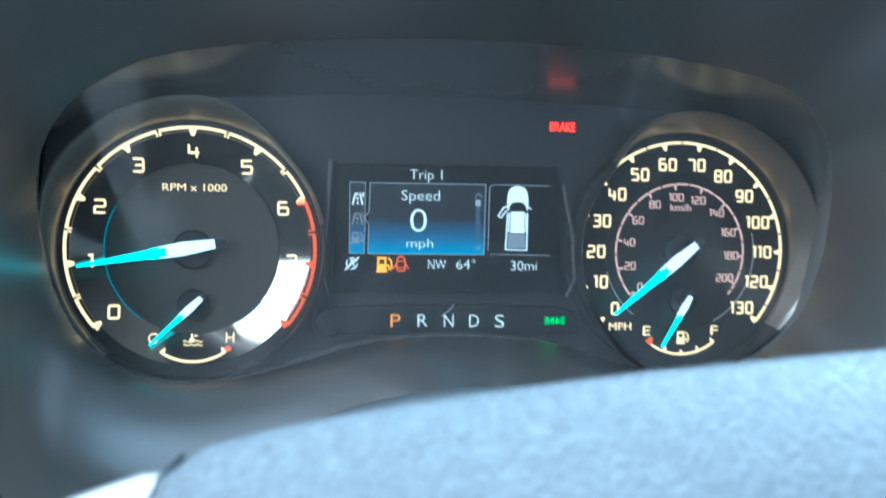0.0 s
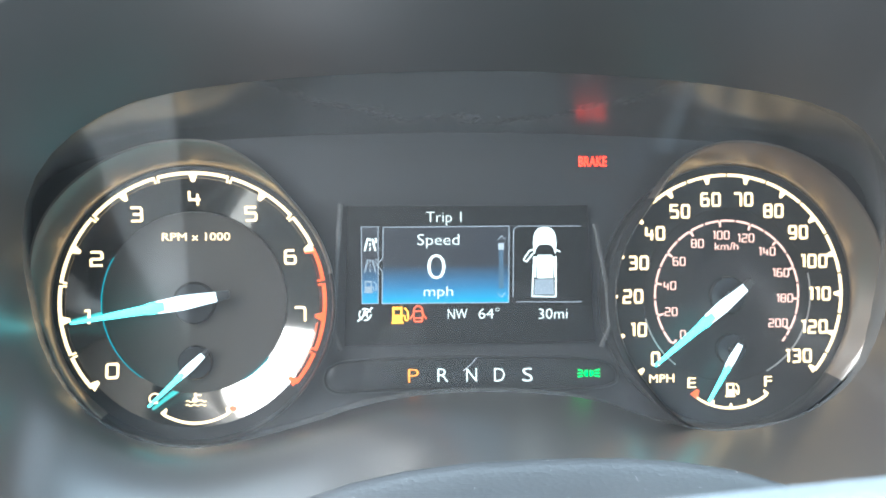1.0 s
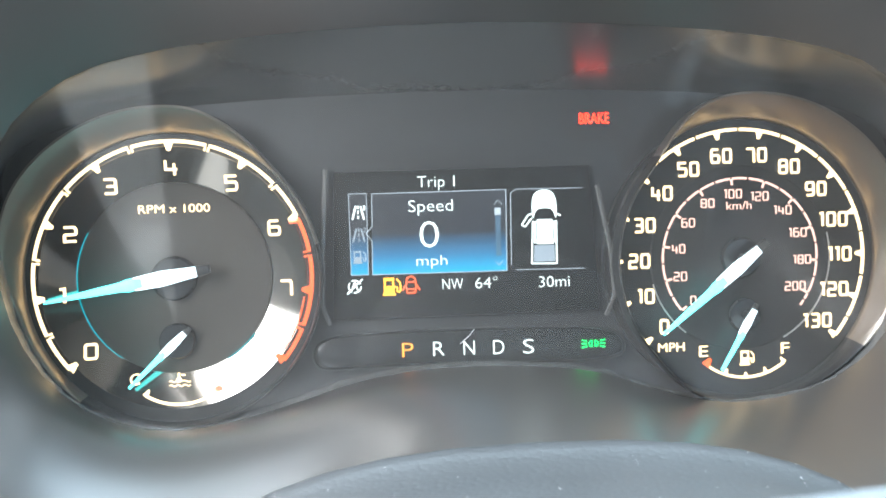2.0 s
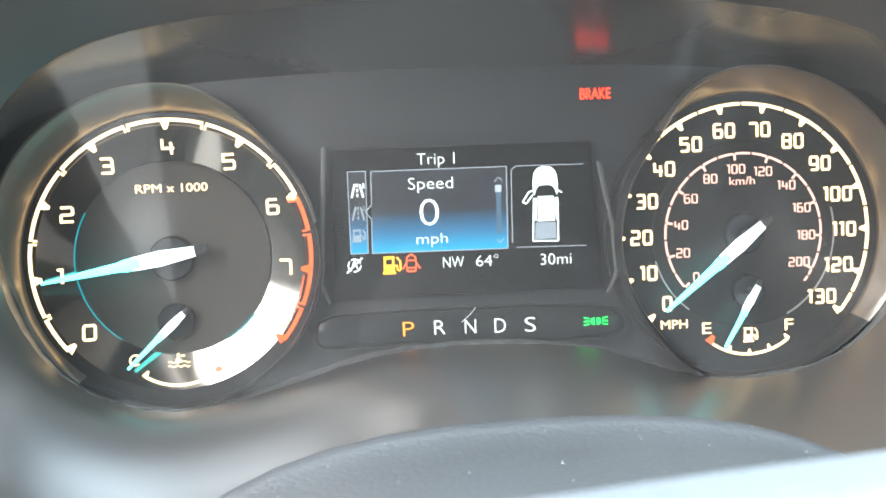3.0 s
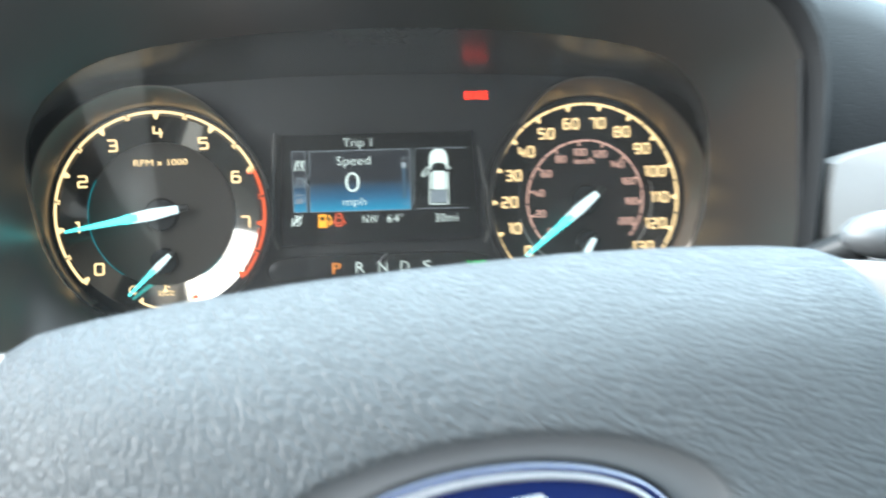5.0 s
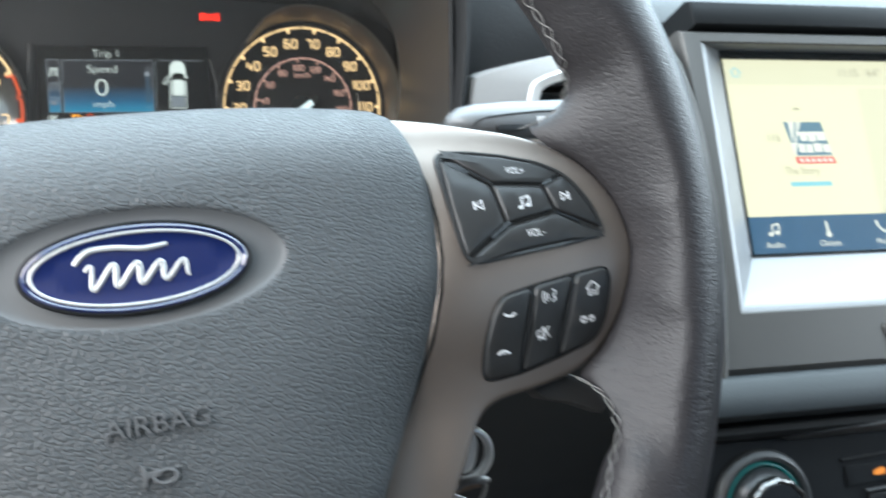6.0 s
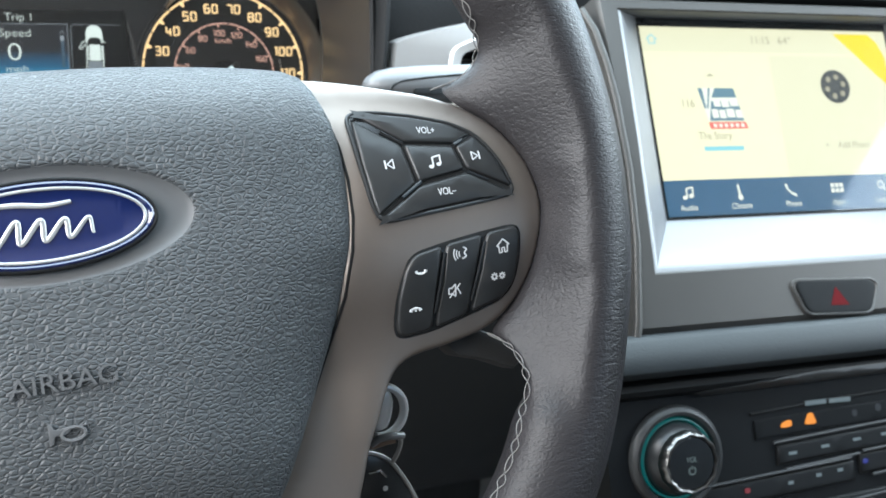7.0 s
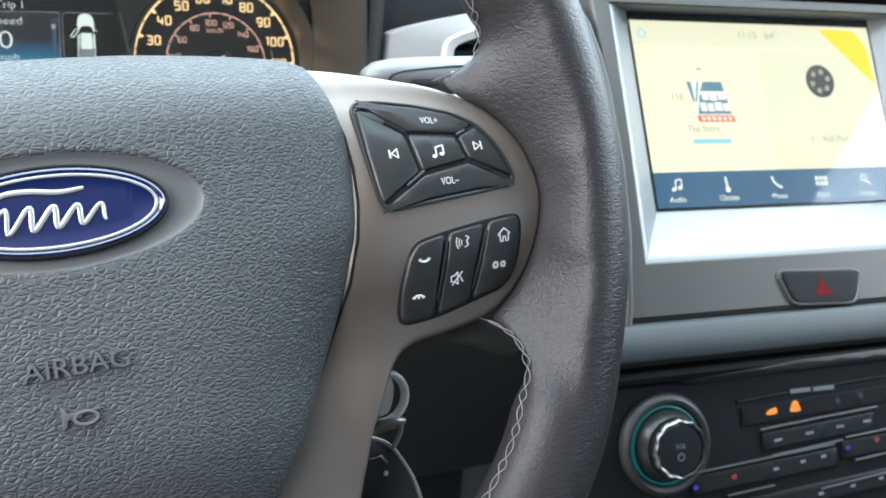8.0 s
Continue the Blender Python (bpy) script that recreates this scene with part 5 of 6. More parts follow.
def steering_wheel():
    wheel = thing("steering_wheel", WHEEL, "leather-wrapped steering wheel with bronze spokes, turned slightly", "steering wheel")
    turns = [-90 + 2.5 * k for k in range(23)] + [-33 + 0.7 * k for k in range(86)] + [29 + 2.5 * k for k in range(25)]
    right = [rim_section(d) for d in turns]
    for _ in range(60):       # let the web run smoothly into the rim
        held = [[p.copy() for p in r] for r in right]
        for k, d in enumerate(turns):
            if 1 < d < 27 or -30 < d < -12:
                for c in range(2, 12):
                    k2 = 0.5 * min(1.0, (12.6 - c) / 3)
                    mid = (held[k - 1][c] + held[k + 1][c] + held[k][c - 1] + held[k][c + 1]) / 4
                    right[k][c] = held[k][c].lerp(mid, k2)
    left = [[Vector((-p.x, p.y, p.z)) for p in r] for r in reversed(right)]
    bm = loft(right + left + right[:1])
    bmesh.ops.remove_doubles(bm, verts=bm.verts, dist=1e-6)
    for _ in range(2):
        bmesh.ops.smooth_vert(bm, verts=bm.verts, factor=0.35, use_axis_x=True, use_axis_y=True, use_axis_z=True)
    part("rim", bm, LEATHER, wheel, "dark wrinkled leather rim running into the spokes", 70)
    for flip in (False, True):
        spoke_side(wheel, flip)
    cover = airbag_cover(wheel)
    for sgn in (1, -1):
        web = [(sgn * x, y) for x, y in ((122, -50), (140, -52), (152, -58), (158, -67), (154, -70), (144, -65), (132, -61))]
        part("rear_web", slab(web, -46, -34, 2.0), SHROUD, wheel, "dark moulded web behind the spoke")
    badge(wheel)
    part("back_shell", slab(inset_poly(HUB, 0, -20, 0.92), -62, -30, 4), BLACK_SATIN, wheel, "black rear shell of the hub")

    out = lambda p: Vector((p.x, p.y, 0)).normalized() * 0.3 + Vector((0, 0, 0.93))
    for sgn in (1, -1):
        for d0, d1, b in ((13.0, 75, 172), (-21.5, -70, 166)):
            line = []
            for k in range(81):
                d = d0 + (d1 - d0) * (k / 80) ** 1.3
                edge, m = leather_edge(d)
                line.append(rim_point(d, b, 0.2) if m == 0 else edge + Vector((0.2, 0, 0.4)))
            for _ in range(3):
                line = line[:1] + [(a + p + c) / 3 for a, p, c in zip(line, line[1:], line[2:])] + line[-1:]
            stitched_seam([(sgn * p.x, p.y, p.z) for p in line], out, wheel)
    return wheel


steering_wheel()


# ---------------------------------------------------------------- centre stack
def centre_stack():
    stack = thing("centre_stack", STACK, "grey centre stack with a silver surround for the touchscreen", "centre stack", kind="structure")
    # outlines run from the upper left corner round: upper right, right edge, lower right, lower left, left edge
    inner = [(-1, 5), (174.5, 5), (174.5, -55), (174.5, -113.5), (-1, -113.5), (-1, -55)]
    edge = [(-19, 3.5, 1.0), (193, 3.5, 1.0), (196, -75, 1.32), (200, -146, 1.68), (-26, -146, 1.68), (-21.5, -75, 1.32)]
    rows = []
    for s, dw in ((0.0, -3.0), (0.02, -0.5), (0.15, 1.5), (0.6, 7.0), (0.85, 10.6), (0.95, 11.6), (1.0, 11.8)):
        rows.append([(x + (X - x) * s, y + (Y - y) * s, dw * W) for (x, y), (X, Y, W) in zip(inner, edge)])
    part("screen_surround", loft(rows), SILVER, stack, "satin silver funnel round the touchscreen")
    # outer face plate round the surround
    a = [(X, Y, 11.8 * W) for X, Y, W in edge]
    b = [(X + (1 if X > 80 else -1) * 0.8, Y + (0.6 if Y > 0 else -0.9 if Y < -100 else 0), 11.8 * W + 1.0) for X, Y, W in edge]
    c = [(-30, 9, 13.0), (204, 9, 13.0), (207, -80, 17.0), (216, -174, 21.5), (-40, -174, 21.5), (-29, -80, 17.0)]
    d = [(-32, 11, 10), (206, 11, 10), (209, -80, 14), (218, -177, 19), (-42, -177, 19), (-31, -80, 14)]
    e = [(-34, 12, -60), (208, 12, -60), (211, -80, -50), (220, -178, -30), (-44, -178, -30), (-33, -80, -50)]
    part("face_plate", loft([a, b, c, d, e]), PANEL, stack, "warm grey plate below the screen")
    part("left_strip", tube([(-40, 4, 9), (-36, -10, 13), (-32.6, -30, 14.5), (-31, -50, 15.6), (-30.6, -90, 17.4), (-34, -130, 19.6), (-41, -170, 21.6), (-44.5, -186, 21.0)], 2.2, 10), PANEL, stack, "narrow satin edge strip")
    part("top_lip", slab([(-24, 12), (198, 12), (205, 27), (-26, 27)], -60, 17, 4.0), PIANO, stack, "dark lip over the screen")
    # soft ledge
    led = [(-176.5, 12), (-177.0, 20.5), (-178.4, 23.6), (-181, 25.4), (-187, 27.6), (-192.5, 28.6), (-196.5, 27.2), (-199, 22), (-200, -60), (-176.5, -60)]
    part("soft_ledge", loft([[(u, v, w) for v, w in led] for u in (-60, 260)], caps=True), LEDGE, stack, "padded blue-grey ledge")
    # lower fascia
    low = [(-199, 14), (-202, 20), (-205, 21), (-207.5, 19), (-209, 12), (-340, -4), (-340, -60), (-199, -60)]
    part("lower_fascia", loft([[(u, v, w) for v, w in low] for u in (-62, 260)], caps=True), PIANO, stack, "black panel with heater and sound controls")
    band = [(-14, -208.4), (60, -204.0), (260, -200.6), (260, -207.6), (60, -209.8), (-6, -210.6)]
    part("fascia_edge", slab(band, 0, 1.6, 0.7, h=lambda u, v: 20.2 if v > -207 else 20.2 - 2.2 * (-207 - v)), EDGE_GREY, stack, "dull grey upper edge of the black panel")
    return stack


EDGE_GREY = mat("dull_edge_grey", (0.03, 0.0305, 0.031), 0.45, vary=0.06)
LEDGE = mat("ledge_soft_pad", (0.022, 0.0255, 0.0275), 0.55, grain=(900, 0.00002), vary=0.06, spec=0.35)
stack = centre_stack()
FASC = lambda u, v: 12 - (-209 - v) * 16 / 131 + 0.0     # height of the black fascia


def touchscreen():
    ts = thing("touchscreen", STACK, "lit cream-coloured touchscreen with a dark blue menu bar", "touchscreen")
    part("panel", slab([(-1, 5), (174.5, 5), (174.5, -113.6), (-1, -113.6)], -6, -0.8), BLACK_GLOSS, ts)
    part("cream_page", slab([(0.2, -0.2), (173, -0.2), (173, -91.8), (0.2, -91.8)], -0.8, -0.6), CREAM, ts, "cream page")
    part("status_strip", slab([(0.2, -0.2), (173, -0.2), (173, -15.5), (0.2, -15.5)], -0.62, -0.55), CREAM_GREY, ts)
    part("grey_tile", slab([(84, -17), (173, -17), (173, -91.8), (84, -91.8)], -0.62, -0.58), CREAM_GREY, ts)
    part("menu_bar", slab([(0.2, -91.9), (173, -91.9), (173, -112.4), (0.2, -112.4)], -0.8, -0.55), BAR_BLUE, ts, "dark blue menu bar")
    part("bar_divider", slab([(29.6, -93), (30.0, -93), (30.0, -112), (29.6, -112)], -0.56, -0.5), BAR_LINE, ts)
    part("yellow_corner", slab([(134, -2.5), (160, -2.5), (166, -8), (169.5, -16), (171, -38), (160, -28)], -0.56, -0.5), YELLOW, ts, "yellow corner of the wallpaper")
    for body, x, y, h, w in (("11:15", 80.5, -7.4, 5.0, 12.4), ("64\u00b0", 97.5, -7.4, 5.0, 9.4), ("116", 24.3, -46.6, 5.0, 7.6), ("The Story", 38.5, -66.0, 4.6, 22.0), ("Add Phone", 134, -73.0, 4.4, 24.0), ("+", 114.6, -73.0, 3.4, 3.2)):
        words("screen_text", body, SCREEN_INK, ts, x, y, -0.5, h, w, deep=0.06)
    part("cyan_line", slab([(30, -72.6), (56, -72.6), (56, -75.2), (30, -75.2)], -0.56, -0.5), SCREEN_CYAN, ts)
    # station tile as plain colour fields
    tile = part("station_tile", slab([(31.6, -37.6), (55.6, -37.6), (60.0, -57.4), (36.0, -57.4)], -0.56, -0.5), SCREEN_WHITE, ts, "small picture tile in blue, white and red")
    part("tile_blue", slab([(43, -37.6), (55.6, -37.6), (57.0, -43.4), (40, -43.4)], -0.5, -0.46), SCREEN_NAVY, tile)
    part("tile_bar", slab([(31.6, -37.6), (34.6, -37.6), (35.6, -50.0), (34.4, -50.0)], -0.5, -0.46), SCREEN_NAVY, tile)
    part("tile_bar", slab([(38.6, -37.6), (40.0, -37.6), (37.0, -50.0), (36.0, -50.0)], -0.5, -0.46), SCREEN_NAVY, tile)
    part("tile_field", slab([(39.4, -45.4), (57.4, -45.4), (59.6, -57.4), (36.6, -57.4)], -0.5, -0.47), SCREEN_NAVY, tile)
    for x0, x1, y0, y1 in ((40.6, 45.0, -44.6, -48.8), (45.8, 50.6, -44.0, -49.2), (51.4, 57.0, -44.4, -48.6), (38.6, 42.8, -50.4, -55.6), (43.6, 47.6, -50.8, -55.8), (48.4, 53.6, -50.2, -55.4), (54.4, 58.6, -50.8, -55.6)):
        part("tile_bar", slab([(x0, y0), (x1, y0), (x1 + 0.5, y1), (x0 + 0.5, y1)], -0.47, -0.44), SCREEN_WHITE, tile)
    part("tile_red", slab([(35.4, -58.2), (60.4, -58.2), (61.6, -62.2), (36.4, -62.2)], -0.5, -0.46), SCREEN_RED, tile)
    for k in range(6):
        x = 38.2 + 3.7 * k
        part("tile_bar", slab([(x, -59.2), (x + 2.3, -59.2), (x + 2.6, -61.2), (x + 0.3, -61.2)], -0.46, -0.44), SCREEN_WHITE, tile)
    part("tile_pin", slab([(38.6, -30.4), (44.4, -30.4), (41.6, -28.6)], -0.5, -0.46), SCREEN_INK, tile)
    disc = part("wheel_picture", slab(ellipse(128.5, -36.5, 10.6, 10.6, 40), -0.56, -0.5), SCREEN_DARK, ts, "dark round picture with pale spokes")
    for k in range(6):
        a = radians(60 * k + 15)
        part("picture_spoke", slab(ellipse(128.5 + 6.2 * math.cos(a), -36.5 + 6.2 * math.sin(a), 1.8, 1.8, 10), -0.5, -0.46), SCREEN_INK, disc)
    home = bmesh.new()
    frame_lines(home, [(5, -10.6), (5, -8), (3.8, -8), (7, -5.2), (10.2, -8), (9, -8), (9, -10.6)], 0.7, -0.56, -0.5)
    part("home_symbol", home, SCREEN_CYAN, ts)
    for body, x, w in (("Audio", 13.6, 11.0), ("Climate", 48.2, 13.4), ("Phone", 83.4, 10.6), ("Apps", 115, 9.4), ("Settings", 148.4, 13.6)):
        words("menu_text", body, SCREEN_WHITE, ts, x, -107.6, -0.5, 3.4, w, deep=0.06)
    y = -99.4
    note = slab(ellipse(12.2, y - 2.4, 1.5, 1.2, 12), -0.56, -0.48)
    slab(ellipse(16.2, y - 1.6, 1.5, 1.2, 12), -0.56, -0.48, bm=note)
    for a, b in (((13.4, y - 2.4), (13.6, y + 2.8)), ((17.4, y - 1.6), (17.6, y + 3.6)), ((13.5, y + 2.6), (17.6, y + 3.4))):
        line_bar(note, a, b, 0.9, -0.56, -0.48)
    part("menu_symbol", note, SCREEN_WHITE, ts)
    th = slab(ellipse(48.2, y - 3.4, 1.7, 1.7, 12), -0.56, -0.48)
    line_bar(th, (48.2, y - 3), (47.4, y + 4), 1.4, -0.56, -0.48)
    part("menu_symbol", th, SCREEN_WHITE, ts)
    part("menu_symbol", tube([(80.0, y + 3.4, -0.5), (80.6, y + 0.6, -0.5), (83, y - 2, -0.5), (86.2, y - 3.2, -0.5)], 0.8, 6, radii=[1.3, 0.9, 0.9, 1.3], flat=0.1), SCREEN_WHITE, ts)
    grid = bmesh.new()
    for i in range(3):
        for j in range(2):
            slab([(111 + 3.2 * i, y + 2.8 - 3.2 * j), (113.4 + 3.2 * i, y + 2.8 - 3.2 * j), (113.4 + 3.2 * i, y + 0.4 - 3.2 * j), (111 + 3.2 * i, y + 0.4 - 3.2 * j)], -0.56, -0.48, bm=grid)
    part("menu_symbol", grid, SCREEN_WHITE, ts)
    cog = bmesh.new()
    arc_band(cog, 147.4, y + 1.0, 1.6, 2.6, 0, 359, -0.56, -0.48, 18)
    line_bar(cog, (149, y - 0.8), (152.4, y - 3.6), 1.1, -0.56, -0.48)
    part("menu_symbol", cog, SCREEN_WHITE, ts)
    g = part("cover_glass", loft([[(-0.8, 4.8, 0), (174.3, 4.8, 0)], [(-0.8, -113.4, 0), (174.3, -113.4, 0)]], closed=False), SCREEN_GLASS, ts)
    face_out(g)
    g.visible_shadow = False
    return ts


SCR = 0.25
CREAM = glow("screen_cream", (1.0, 0.93, 0.62), 0.85 * SCR)
CREAM_GREY = glow("screen_pale_grey", (0.95, 0.89, 0.61), 0.78 * SCR)
BAR_BLUE = glow("screen_bar_blue", (0.012, 0.08, 0.17), 1.0 * SCR)
BAR_LINE = glow("screen_bar_line", (0.05, 0.14, 0.28), 1.0 * SCR)
YELLOW = glow("screen_yellow", (1.0, 0.72, 0.0), 0.9 * SCR)
SCREEN_INK = glow("screen_ink", (0.44, 0.40, 0.27), 0.8 * SCR)
SCREEN_CYAN = glow("screen_cyan", (0.3, 0.72, 0.78), 0.8 * SCR)
SCREEN_WHITE = glow("screen_white", (0.95, 0.93, 0.78), 0.9 * SCR)
SCREEN_NAVY = glow("screen_navy", (0.12, 0.25, 0.33), 0.8 * SCR)
SCREEN_RED = glow("screen_red", (0.9, 0.12, 0.09), 0.8 * SCR)
SCREEN_DARK = glow("screen_dark", (0.03, 0.035, 0.035), 0.8 * SCR)
touchscreen()


def hazard_switch():
    hz = thing("hazard_switch", STACK, "black hazard switch with a dark red triangle in a silver frame", "switch")
    out = [(52.5, -157.6), (56, -154.2), (107, -156.2), (111.5, -159.8), (105, -174.4), (100.5, -177.0), (63, -175.4), (58, -173.0)]
    h = lambda u, v: 20.6 + (-143 - v) * 0.03
    out = soften(out, 2.5)
    part("switch_frame", pillow(out, -3, [(0, 0.6), (0.5, 1.4), (1.4, 1.6), (2.2, 0.8)], h), PANEL, hz, "dull grey frame")
    part("switch_cap", pillow(inset_poly(out, 82, -165.6, 0.90), -2, [(0, 1.0), (0.6, 1.4), (1.5, 1.5)], h), PIANO, hz)
    tri = [(81.0, -160.4), (88.0, -170.8), (76.0, -170.2)]
    part("hazard_triangle", slab(tri, 1.4, 1.62, h=h), RED_INK, hz, "dark red triangle")


hazard_switch()


def volume_knob():
    cx, cy = -24.0, -239.5
    k = thing("volume_knob", STACK @ pose(cx * MM, cy * MM, FASC(cx, cy) * MM, 11), "black volume knob with a scalloped chrome rim and teal ring", "knob")
    part("bezel", lathe(0, 0, [(26.5, -3), (27, 0.6), (25.8, 3.0), (23.8, 4.0), (22.0, 3.4), (20.8, 1), (20.6, -2)], 64), EDGE_GREY, k, "rounded dark bezel")
    part("teal_ring", lathe(0, 0, [(20.6, 0.5), (20.3, 2.2), (19.6, 2.4), (19.2, 0.5)], 64), TEAL, k, "teal lit ring")
    part("skirt", lathe(0, 0, [(19, -2), (18.4, 3), (17.0, 7), (15.4, 9.0)], 64), BLACK_SATIN, k)
    grip = lambda a, i: 0.3 * math.cos(12 * a)
    part("chrome_rim", lathe(0, 0, [(15.2, 8), (15.6, 11), (15.2, 14.4), (14.2, 15.4), (13.2, 15.0), (13.0, 13)], 96, grow=grip), KNOB_CHROME, k, "scalloped chrome rim")
    part("cap", lathe(0, 0, [(13.3, 11), (13.1, 14.2), (12.4, 14.8), (0.05, 14.9)], 48), BLACK_GLOSS, k)
    words("knob_word", "VOL", KNOB_INK, k, 0, 2.0, 14.9, 2.8, 6.0, deep=0.15)
    bm = bmesh.new()
    arc_band(bm, 0, -3.6, 1.5, 2.1, 120, 420, 14.9, 15.05, 14)
    line_bar(bm, (0, -2.8), (0, -1.2), 0.6, 14.9, 15.05)
    part("power_symbol", bm, KNOB_INK, k)


KNOB_CHROME = mat("smoked_chrome", (0.2, 0.195, 0.19), 0.3, 1.0, vary=0.06)
TEAL = glow("lit_teal", (0.01, 0.36, 0.36), 0.2 * LAMP)
KNOB_INK = glow("lit_knob_print", (0.5, 0.65, 0.65), 0.2 * LAMP)
volume_knob()


def control_rows():
    """Rows of sound and heater keys on the black fascia."""
    pan = thing("control_panel", STACK, "black panel of sound and heater keys with two amber lamps", "control panel")
    h = lambda u, v: FASC(u, v)

    def key(name, u0, u1, v0, v1, slope=0.0):
        poly = [(u0, v0), (u1, v0 + slope), (u1, v1 + slope), (u0, v1)]
        return part(name, pillow(poly, -1, [(0, 1.0), (0.5, 1.8), (1.3, 2.2)], h), KEYBLACK, pan)
    part("groove_rib", tube([(22, -222.5, h(0, -222.5) + 0.6), (80, -219.5, h(0, -219.5) + 0.6), (180, -216.5, h(0, -216.5) + 0.6)], 0.9, 6), PIANO, pan)
    part("lamp_strip", slab([(24, -236), (180, -231), (180, -222), (24, -226)], -1, 1.2, 0.5, h=h), PIANO, pan)
    part("caption_bar", slab([(56.5, -221.6), (70.0, -221.6), (70.0, -219.2), (56.5, -219.2)], 1.0, 1.5, h=h), DULL_INK, pan, "pale illegible caption")
    part("caption_bar", slab([(72.0, -221.8), (86.0, -222.0), (86.0, -219.6), (72.0, -219.4)], 1.0, 1.5, h=h), DULL_INK, pan, "pale illegible caption")
    part("amber_lamp", slab(smooth_poly([(39.6, -230.0), (42, -228.4), (46.6, -227.6), (47.0, -230.6), (45.6, -231.4), (40.0, -231.6)], 2), 1.0, 1.5, h=h), AMBER_KEY, pan, "lit amber figure lamp")
    part("amber_lamp", slab(smooth_poly([(54.6, -231.4), (56.0, -228.8), (57.6, -225.4), (60.6, -225.6), (61.6, -228.6), (63.0, -231.6)], 2), 1.0, 1.5, h=h), AMBER_KEY, pan, "lit amber figure lamp")
    for u, v, r in ((88, -228.6, 1.8), (104, -227.2, 2.0)):
        part("dark_lamp", slab(ellipse(u, v, r, r, 14), 1.0, 1.4, h=h), BUTTON, pan)
    row = key("wide_key", 36, 112, -240.0, -250.5, 3.4)
    for u, v in ((45, -245.2), (66, -243.9), (87, -242.6), (106, -241.8)):
        part("key_print", slab([(u - 2.6, v - 0.7), (u + 2.6, v - 0.6), (u + 2.6, v + 0.9), (u - 2.6, v + 0.8)], 2.2, 2.4, h=h), DULL_INK, pan)
    part("groove_rib", tube([(34, -238.6, h(0, -238.6) + 2), (74, -236.4, h(0, -236.4) + 2), (114, -234.6, h(0, -234.6) + 2)], 0.9, 6), SILVER_DULL, pan, "dull edge line")
    part("groove_rib", tube([(40, -253.0, h(0, -253) + 2), (66, -251.4, h(0, -251.4) + 2), (88, -250.0, h(0, -250) + 2)], 0.8, 6), SILVER_DULL, pan)
    key("wide_key", -10, 84, -257.0, -268.0, 4.0)
    key("wide_key", 88, 170, -250.0, -261.0, 2.4)
    key("wide_key", 24, 130, -273.0, -284.0, 5.0)
    for (u0, v0), (u1, v1) in (((-10, -256), (82, -251.6)), ((90, -249.0), (150, -246.0)), ((10, -270), (40, -268.5)), ((70, -274.5), (135, -270)), ((95, -262), (140, -259.4))):
        part("groove_rib", tube([(u0, v0, h(u0, v0) + 2.2), (u1, v1, h(u1, v1) + 2.2)], 0.8, 6), SILVER_DULL, pan)
    for u, v in ((42, -260.2), (60, -258.4), (74, -257.4), (70, -277), (92, -275.6), (112, -274.0)):
        part("key_print", slab([(u - 1.7, v - 0.8), (u + 1.7, v - 0.7), (u + 1.7, v + 1.0), (u - 1.7, v + 0.9)], 2.2, 2.4, h=h), DULL_INK, pan)
    for u, v, m in ((-9, -263.4, BLUE_DOT), (15, -260.8, RED_DOT), (91, -254.6, BLUE_DOT), (111.5, -252.6, RED_DOT)):
        part("heat_mark", slab(ellipse(u, v, 1.8, 1.4, 10), 2.2, 2.5, h=h), m, pan)


KEYBLACK = mat("key_black_plastic", (0.008, 0.0085, 0.009), 0.5, spec=0.2)
DULL_INK = mat("dull_grey_print", (0.12, 0.145, 0.15), 0.6)
# edge lines a little lighter than the black keys
SILVER_DULL = mat("dull_edge_plastic", (0.026, 0.027, 0.029), 0.45)
BLUE_DOT = glow("lit_blue_dot", (0.03, 0.05, 0.9), 0.22 * LAMP)
RED_DOT = glow("lit_red_dot", (0.9, 0.02, 0.04), 0.2 * LAMP)
AMBER_KEY = glow("lit_amber_key", (1.0, 0.3, 0.0), 0.9 * LAMP)
control_rows()


